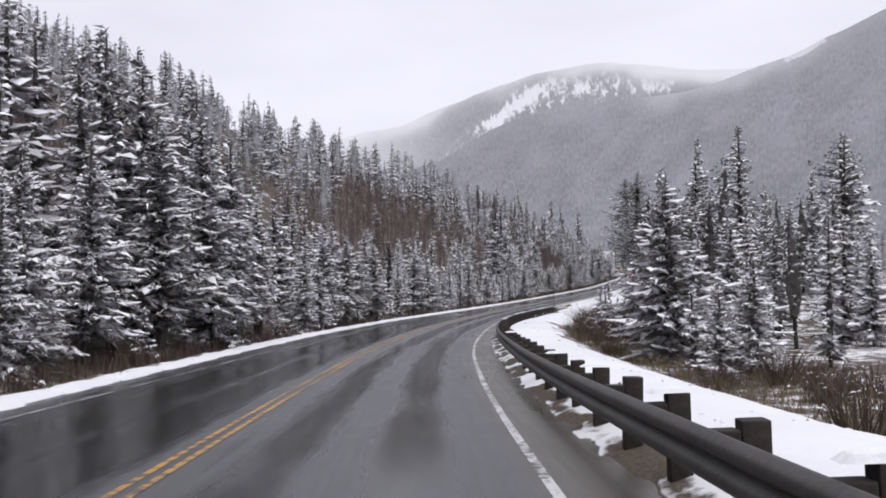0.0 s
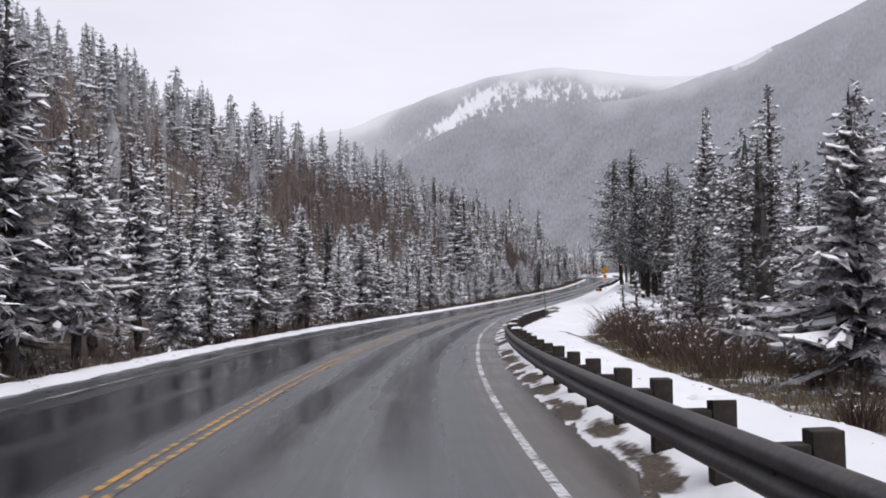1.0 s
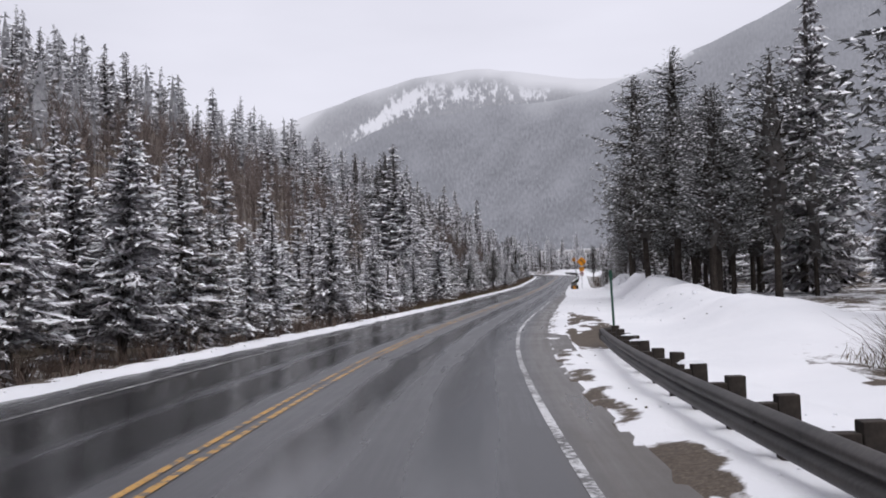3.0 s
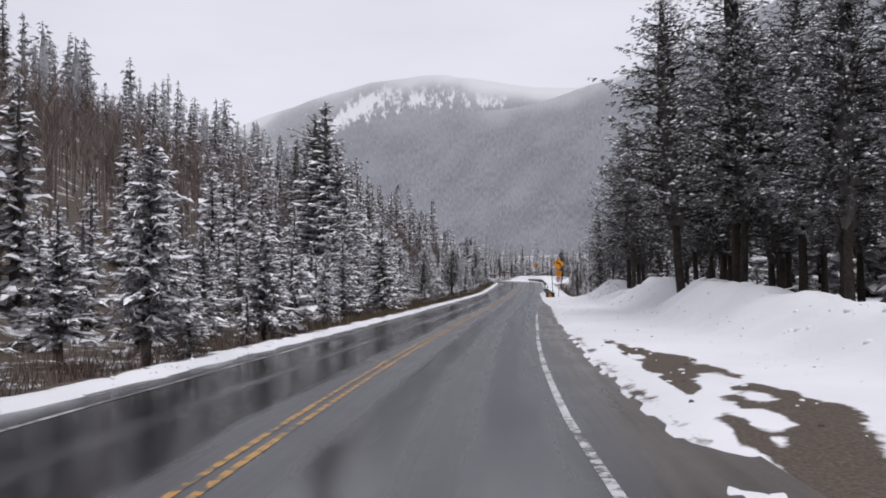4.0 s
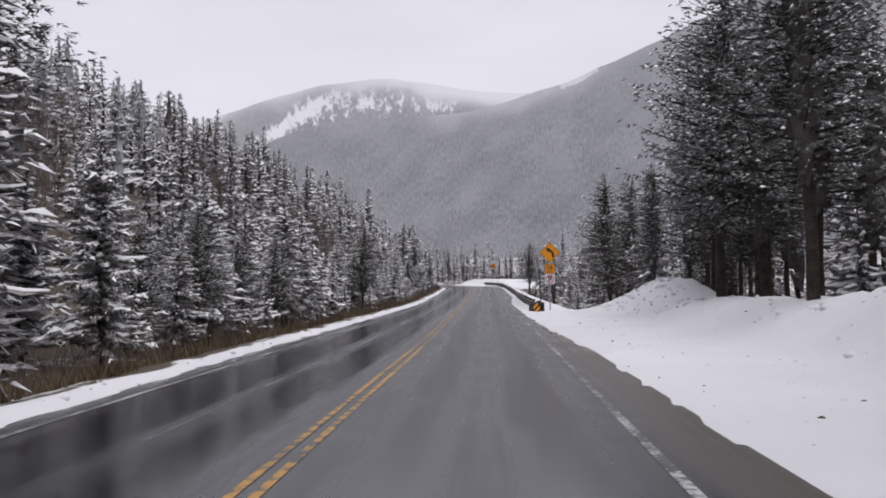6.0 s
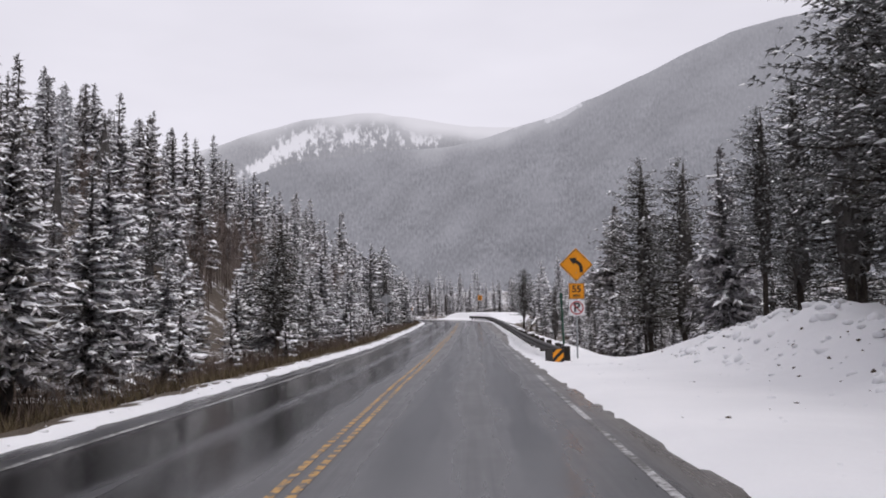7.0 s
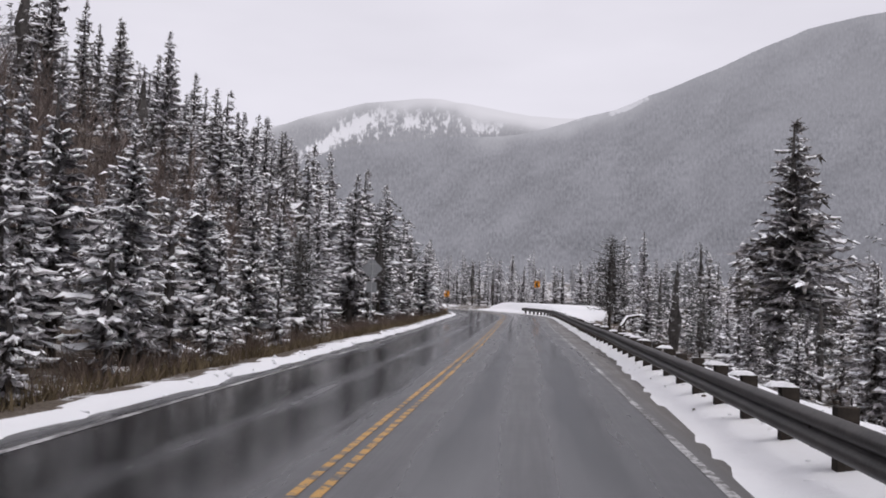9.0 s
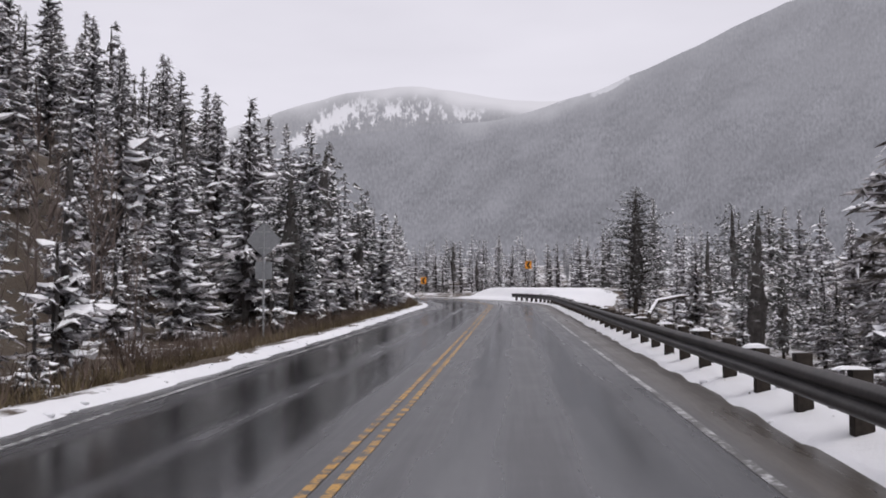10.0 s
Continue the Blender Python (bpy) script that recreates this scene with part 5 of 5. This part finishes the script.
def build_terminals():
    # flared end shoe of the first rail
    s = 89.2
    root = new("rail_end_shoe")
    tagged(root, "flared dark steel end shoe closing the guardrail", "guardrail end", "guardrails along the road")
    prof = [(-0.09, 0.16), (-0.11, 0.0), (-0.09, -0.16), (-0.075, -0.16), (-0.095, 0.0), (-0.075, 0.16)]
    st = [(s - 0.35 + 0.1 * k, float(rail_at(s)) + 0.02 * k * k * 0.6, float(rail_top(s)) - 0.156) for k in range(8)]
    part("shoe", sweep(prof, st, RUST, "shoe", closed=True), None, root)
    # impact head with a striped marker at the start of the second
    root = new("rail_impact_head")
    tagged(root, "steel guardrail impact head with a black and amber striped marker", "guardrail end", "guardrails along the road")
    s = 182.7
    root.matrix_basis = Matrix.Translation(Vector(place(s, float(rail_at(s)) - 0.17, -0.30))) @ pose(0, 0, 0, 0, 0, -math.degrees(heading(s)))
    bm = bmesh.new()
    box(bm, (0.34, 0.75, 0.38), (-0.10, 0.42, 0.48), 0.03)
    part("chute", bm, RUST, root)
    bm = bmesh.new()
    box(bm, (0.66, 0.05, 0.50), (-0.10, 0.0, 0.48), 0.012)
    part("face", bm, RUST, root)
    bm = bmesh.new()
    box(bm, (0.38, 0.006, 0.46), (0.03, -0.033, 0.48), 0.002)
    plate = part("marker", bm, AMBER, root, "amber marker plate with black diagonal stripes")
    for k in (-0.24, 0.0, 0.24):
        bm = bmesh.new()
        # a diagonal band clipped to the plate
        lo, hi = k - 0.055, k + 0.055
        poly = []
        for a in range(23):
            x = -0.19 + 0.38 * a / 22
            poly.append((x, min(0.23, max(-0.23, x + lo * 1.4))))
        top = [(x, min(0.23, max(-0.23, x + hi * 1.4))) for x, _ in reversed(poly)]
        vs = [bm.verts.new((x + 0.03, -0.0385, z + 0.48)) for x, z in poly]
        vt = [bm.verts.new((x + 0.03, -0.0385, z + 0.48)) for x, z in top]
        vt.reverse()
        for a in range(len(vs) - 1):
            if (vt[a].co.z - vs[a].co.z) + (vt[a + 1].co.z - vs[a + 1].co.z) > 1e-4:
                bm.faces.new((vs[a], vs[a + 1], vt[a + 1], vt[a]))
        part("stripe", bm, SIGN_BLACK, plate)
    bm = bmesh.new()
    box(bm, (0.16, 0.20, 0.95), (0.24, 0.75, 0.40), 0.012)
    part("post", bm, TIMBER, root)


# ---- signs ----
def plate_mesh(name, pts, thick, mat, corner=0.0, y=0.0):
    """A flat plate in the x-z plane facing -y, from its corner points, with rounded corners."""
    out = []
    n = len(pts)
    for i in range(n):
        p, a, b = Vector(pts[i]), Vector(pts[i - 1]), Vector(pts[(i + 1) % n])
        if corner:
            u, w = (a - p).normalized(), (b - p).normalized()
            for k in range(5):
                t = k / 4
                out.append(p + u * corner * (1 - t) ** 2 + w * corner * t ** 2)
        else:
            out.append(p)
    bm = bmesh.new()
    f = bm.faces.new([bm.verts.new((p.x, y, p.y)) for p in out])
    f.normal_update()
    r = bmesh.ops.extrude_face_region(bm, geom=[f])
    bmesh.ops.translate(bm, vec=(0, -thick, 0), verts=[v for v in r["geom"] if isinstance(v, bmesh.types.BMVert)])
    bmesh.ops.recalc_face_normals(bm, faces=bm.faces)
    return bm


def frame_mesh(pts, w, thick, y, corner):
    """A border line inside a plate's outline."""
    c = sum((Vector(p) for p in pts), Vector((0, 0))) / len(pts)
    r = (Vector(pts[0]) - c).length
    def ring(k):
        return [c + (Vector(p) - c) * k for p in pts]
    bm = bmesh.new()
    outer, inner = ring(1.0), ring(1.0 - w / r)
    n = len(pts)
    vo = [bm.verts.new((p.x, y, p.y)) for p in outer]
    vi = [bm.verts.new((p.x, y, p.y)) for p in inner]
    for i in range(n):
        bm.faces.new((vo[i], vo[(i + 1) % n], vi[(i + 1) % n], vi[i]))
    return bm


def lettering(text, height, x, z, y, mat, parent, name="lettering", bold=0.0):
    cu = bpy.data.curves.new("text", "FONT")
    cu.body, cu.size, cu.align_x, cu.align_y, cu.extrude, cu.offset = text, height * 1.38, "CENTER", "CENTER", 0.001, bold
    tmp = bpy.data.objects.new("text", cu)
    me = bpy.data.meshes.new_from_object(tmp)
    bpy.data.objects.remove(tmp)
    me.materials.append(mat)
    ob = new(name, me)
    ob.parent = parent
    ob.matrix_basis = pose(x, y, z, 90, 0, 0)
    return ob


def channel_post(root, top, mat, name="post", low=-0.6, y=0.0):
    """A steel U-channel post."""
    prof = [(-0.035, 0.018), (-0.030, 0.018), (-0.016, -0.010), (0.016, -0.010), (0.030, 0.018), (0.035, 0.018), (0.035, 0.014), (0.019, -0.014), (-0.019, -0.014), (-0.035, 0.014)]
    bm = bmesh.new()
    a = [bm.verts.new((x, y + q, low)) for x, q in prof]
    b = [bm.verts.new((x, y + q, top)) for x, q in prof]
    n = len(prof)
    for i in range(n):
        bm.faces.new((a[i], a[(i + 1) % n], b[(i + 1) % n], b[i]))
    bm.faces.new(b)
    bmesh.ops.recalc_face_normals(bm, faces=bm.faces)
    return part(name, bm, mat, root)


def build_curve_sign():
    s, d = 185.2, 4.07
    root = new("curve_warning_sign")
    tagged(root, "amber curve warning sign above two square plates on steel post", "road sign")
    root.matrix_basis = Matrix.Translation(Vector(place(s, d, -0.2))) @ pose(0, 0, 0, 0, 0.6, -math.degrees(heading(s)) + 3)
    channel_post(root, 4.25, GALV)
    z = 3.77
    R = 0.66
    dia = [(0, R), (-R, 0), (0, -R), (R, 0)]
    board = part("diamond_board", plate_mesh("diamond_board", [(x, q + z) for x, q in dia], 0.004, AMBER, 0.06, -0.02), AMBER, root, "amber diamond plate with a black border")
    k = (R - 0.035) / R
    part("border", frame_mesh([(x * k, q * k + z) for x, q in dia], 0.026, 0.001, -0.0265, 0), SIGN_BLACK, board)
    # the bent arrow: a stem that curves up and to the left
    bm = bmesh.new()
    line = [(0.20, -0.30), (0.20, -0.17), (0.185, -0.06), (0.13, 0.03), (0.04, 0.10), (-0.06, 0.15)]
    prev = None
    for i, (x, q) in enumerate(line):
        a = line[max(0, i - 1)]
        b = line[min(len(line) - 1, i + 1)]
        t = Vector((b[0] - a[0], b[1] - a[1])).normalized()
        nrm = Vector((-t.y, t.x)) * 0.068
        pair = (bm.verts.new((x - nrm.x, -0.0268, q - nrm.y + z)), bm.verts.new((x + nrm.x, -0.0268, q + nrm.y + z)))
        if prev:
            bm.faces.new((prev[0], pair[0], pair[1], prev[1]))
        prev = pair
    hx, hz = -0.05, 0.146
    t = Vector((-0.91, 0.41)).normalized()
    nrm = Vector((-t.y, t.x))
    tip, b1, b2 = Vector((hx, hz)) + t * 0.24, Vector((hx, hz)) + nrm * 0.155 + t * -0.02, Vector((hx, hz)) - nrm * 0.155 + t * -0.02
    bm.faces.new([bm.verts.new((p.x, -0.0268, p.y + z)) for p in (b1, tip, b2)])
    part("arrow", bm, SIGN_BLACK, board, "black left-bending arrow")
    # speed plate
    z2, h = 2.74, 0.305
    sq = [(-h, h), (-h, -h), (h, -h), (h, h)]
    plate = part("speed_plate", plate_mesh("speed_plate", [(x, q + z2) for x, q in sq], 0.004, AMBER, 0.03, -0.02), AMBER, root, "square amber speed plate")
    part("border", frame_mesh([(x * 0.94, q * 0.94 + z2) for x, q in sq], 0.02, 0.001, -0.0265, 0), SIGN_BLACK, plate)
    lettering("55", 0.27, 0, z2 + 0.07, -0.0268, SIGN_BLACK, plate, "speed_digits", 0.008)
    lettering("MPH", 0.105, 0, z2 - 0.19, -0.0268, SIGN_BLACK, plate, "speed_unit", 0.003)
    # no-parking plate
    z3 = 2.09
    plate = part("parking_plate", plate_mesh("parking_plate", [(x, q + z3) for x, q in sq], 0.004, SIGN_WHITE, 0.03, -0.02), SIGN_WHITE, root, "square white no-parking plate")
    lettering("P", 0.36, 0.0, z3, -0.0264, SIGN_BLACK, plate, "letter", 0.014)
    bm = bmesh.new()
    ring = []
    for i in range(40):
        a = 2 * math.pi * i / 40
        ring.append((bm.verts.new((0.265 * math.cos(a), -0.0272, 0.265 * math.sin(a) + z3)), bm.verts.new((0.218 * math.cos(a), -0.0272, 0.218 * math.sin(a) + z3))))
    for i in range(40):
        a, b = ring[i], ring[(i + 1) % 40]
        bm.faces.new((a[0], b[0], b[1], a[1]))
    c, w = math.cos(math.radians(45)), 0.022
    bm.faces.new([bm.verts.new((x, -0.0276, q + z3)) for x, q in ((-0.17 - w * c, 0.17 - w * c), (0.17 - w * c, -0.17 - w * c), (0.17 + w * c, -0.17 + w * c), (-0.17 + w * c, 0.17 + w * c))])
    part("prohibition_ring", bm, SIGN_RED, plate, "red ring with a slash")
    for zz in (3.45, 4.05, 2.9, 2.58, 2.25, 1.93):
        bm = bmesh.new()
        bmesh.ops.create_cone(bm, cap_ends=True, segments=8, radius1=0.014, radius2=0.010, depth=0.01)
        part("bolt", bm, GALV, root).matrix_basis = pose(0, -0.03, zz, 90, 0, 0)


def build_posts():
    for s, d, h, low in ((88.9, 3.95, 2.15, 0.0), (183.6, 3.40, 2.5, 0.0)):
        root = new("delineator_post")
        root.matrix_basis = Matrix.Translation(Vector(on_ground(s, d))) @ pose(0, 0, 0, 1.5, -2.0, -math.degrees(heading(s)))
        tagged(root, "thin green steel marker post standing in the snow", "post", "marker posts")
        channel_post(root, h, GREEN)
        part("reflector", plate_mesh("reflector", [(-0.05, h), (-0.05, h - 0.2), (0.05, h - 0.2), (0.05, h)], 0.003, GREEN, 0.0, -0.017), GREEN, root, "small green reflector plate")
    for s, d, h in ((*along(80.0, 316.5), 2.0), (along(51.0, 266.9)[0], -7.6, 1.3)):
        root = new("delineator_post")
        root.matrix_basis = Matrix.Translation(Vector(on_ground(s, d))) @ pose(0, 0, 0, 0, 0, -math.degrees(heading(s)))
        tagged(root, "thin steel marker post at the bend", "post", "marker posts")
        channel_post(root, h, GALV)
        part("reflector", plate_mesh("reflector", [(-0.05, h), (-0.05, h - 0.15), (0.05, h - 0.15), (0.05, h)], 0.003, SIGN_WHITE, 0.0, -0.017), SIGN_WHITE, root, "small white reflector")
    # back of a warning sign that faces the other way
    s, d = along(41.0, 239.1)
    root = new("road_sign_from_behind")
    tagged(root, "grey back of a diamond warning sign with a small plate below", "road sign")
    g = on_ground(s, d)
    base = place(s, d, 0.0)[2] - g[2]
    root.matrix_basis = Matrix.Translation(Vector(g)) @ pose(0, 0, 0, 0, 0, -math.degrees(heading(s)))
    zc = 3.26 + base
    channel_post(root, zc + 0.5, GALV, y=-0.03)
    R = 0.62
    part("board", plate_mesh("board", [(0, zc + R), (-R, zc), (0, zc - R), (R, zc)], 0.004, BARE_ALU, 0.06), BARE_ALU, root)
    part("plate", plate_mesh("plate", [(-0.3, zc - 0.75), (-0.3, zc - 1.35), (0.3, zc - 1.35), (0.3, zc - 0.75)], 0.004, BARE_ALU, 0.03), BARE_ALU, root)
    for zz in (zc + 0.28, zc - 0.28):
        bm = bmesh.new()
        box(bm, (0.42, 0.02, 0.05), (0, -0.016, zz), 0.004)
        part("brace", bm, GALV, root)
    # amber chevron boards at the far bend, one on the bank and one beyond the road
    for x, y, z in ((73.6, 312.5, 4.1), (64.0, 330.0, 2.6)):
        s, d = along(x, y)
        foot = on_ground(s, d)
        up = z - foot[2]
        root = new("chevron_sign")
        tagged(root, "amber chevron board on a steel post at the far bend", "road sign", "chevron signs")
        root.matrix_basis = Matrix.Translation(Vector(foot)) @ pose(0, 0, 0, 0, 0, -13)
        channel_post(root, up + 0.5, GALV)
        part("board", plate_mesh("board", [(-0.38, up + 0.46), (-0.38, up - 0.46), (0.38, up - 0.46), (0.38, up + 0.46)], 0.004, AMBER, 0.04, -0.02), AMBER, root)
        bm = bmesh.new()
        for k in (1, -1):
            bm.faces.new([bm.verts.new(p) for p in ((-0.27, -0.026, up), (0.02, -0.026, up), (0.27, -0.026, up + 0.38 * k), (0.0, -0.026, up + 0.38 * k))])
        part("chevron", bm, SIGN_BLACK, root, "black chevron that points to the left")


def build_clods():
    """Broken lumps of ploughed snow on the bank and along its foot."""
    rng = np.random.default_rng(31)
    bm = bmesh.new()
    bmesh.ops.create_icosphere(bm, subdivisions=1, radius=1.0)
    ball = np.array([v.co[:] for v in bm.verts])
    tri = np.array([[v.index for v in f.verts] for f in bm.faces])
    bm.free()
    for name, label, mat, many in (("snow_clods", "broken lumps of ploughed snow on the bank", SNOW, ((150, 165, 182, 6.6, 9.2, 0.05, 0.21), (150, 98, 163, 6.6, 9.4, 0.04, 0.17), (260, 92, 182, 2.9, 6.5, 0.02, 0.07), (160, 2, 86, 2.4, 5.2, 0.02, 0.06), (120, 188, 250, 2.6, 4.8, 0.02, 0.07), (500, 10, 260, 0, 0, 0.02, 0.08))), ("dirt_specks", "small clods of brown dirt scattered on the snow", GROUND_DIRT, ((130, 92, 184, 2.7, 9.0, 0.012, 0.05), (60, 165, 182, 6.8, 9.0, 0.02, 0.06), (90, 2, 88, 2.2, 5.0, 0.012, 0.04), (60, 188, 240, 2.4, 4.5, 0.012, 0.04)))):
        V, F, n = [], [], 0
        for count, s0, s1, d0, d1, lo, hi in many:
            for _ in range(count):
                s = rng.uniform(s0, s1)
                d = rng.uniform(d0, d1) if d1 else float(left_snow_at(s)) - rng.uniform(0.05, 0.45)
                r = lo + (hi - lo) * rng.random() ** 2
                p = on_ground(s, d)
                v = ball * rng.uniform(0.65, 1.3, (len(ball), 1)) * (r * rng.uniform(0.8, 1.4), r * rng.uniform(0.8, 1.4), r * rng.uniform(0.5, 0.9))
                V.append(v + p - (0, 0, r * 0.15))
                F.append(tri + n)
                n += len(ball)
        tagged(new(name, mesh_from(name, np.concatenate(V), np.concatenate(F), mat, name == "snow_clods")), label, "snow" if mat == SNOW else "dirt", kind="stuff")


def limb_mesh(pts, radii, sides=8):
    """A tapered, crooked stem along points in any direction."""
    V, F = [], []
    for i, p in enumerate(pts):
        t = (Vector(pts[min(i + 1, len(pts) - 1)]) - Vector(pts[max(i - 1, 0)])).normalized()
        a = t.cross(Vector((0, 0, 1))).normalized()
        b = a.cross(t)
        for k in range(sides):
            q = 2 * math.pi * k / sides
            V.append(Vector(p) + (a * math.cos(q) + b * math.sin(q)) * radii[i])
        if i:
            for k in range(sides):
                c, e = (i - 1) * sides + k, (i - 1) * sides + (k + 1) % sides
                F.append((c, e, e + sides, c + sides))
    return np.array([v[:] for v in V]), np.array(F)


def build_logs():
    """Fallen stems with a ridge of snow along their backs."""
    foot = on_ground(*along(62.3, 255.0), 0.2)
    low = on_ground(128.0, 11.5)
    for way in ([foot, (63.1, 256.2, -1.1), (64.1, 257.2, -0.30), (66.4, 258.9, -0.02), (68.8, 260.6, 0.08), (71.1, 262.1, 0.30), (72.6, 263.2, 0.50)],
                [low + (0, 0, 0.1), low + (0.8, 0.5, 0.16), low + (2.0, 1.0, 0.32), low + (3.1, 1.6, 0.42), low + (4.2, 1.9, 0.60)]):
        n = len(way)
        rr = [0.15 - 0.10 * k / (n - 1) for k in range(n)]
        root = new("fallen_log")
        tagged(root, "fallen crooked bare log with snow along its back", "log")
        part("stem", mesh_from("stem", *limb_mesh(way, rr), BARK, True), None, root)
        up = [Vector(p) + Vector((0, 0, 0.75 * r)) for p, r in zip(way, rr)]
        tagged(part("snow_load", mesh_from("snow_load", *limb_mesh(up[1:], [r * 0.8 for r in rr[1:]], 6), TREE_SNOW, True), None, root, "ridge of snow on the log"), kind="stuff")


build_ground()
build_road()
build_mountains()
build_guardrail(-14, 89.2, "dark steel guardrail on treated timber posts along the bend", 0.25, 3)
build_guardrail(182.9, 300, "dark steel guardrail on timber posts capped with snow", 0.4, 4)
build_terminals()
build_curve_sign()
build_posts()
build_forest()
build_far_woods()
build_bushes()
build_logs()
build_clods()
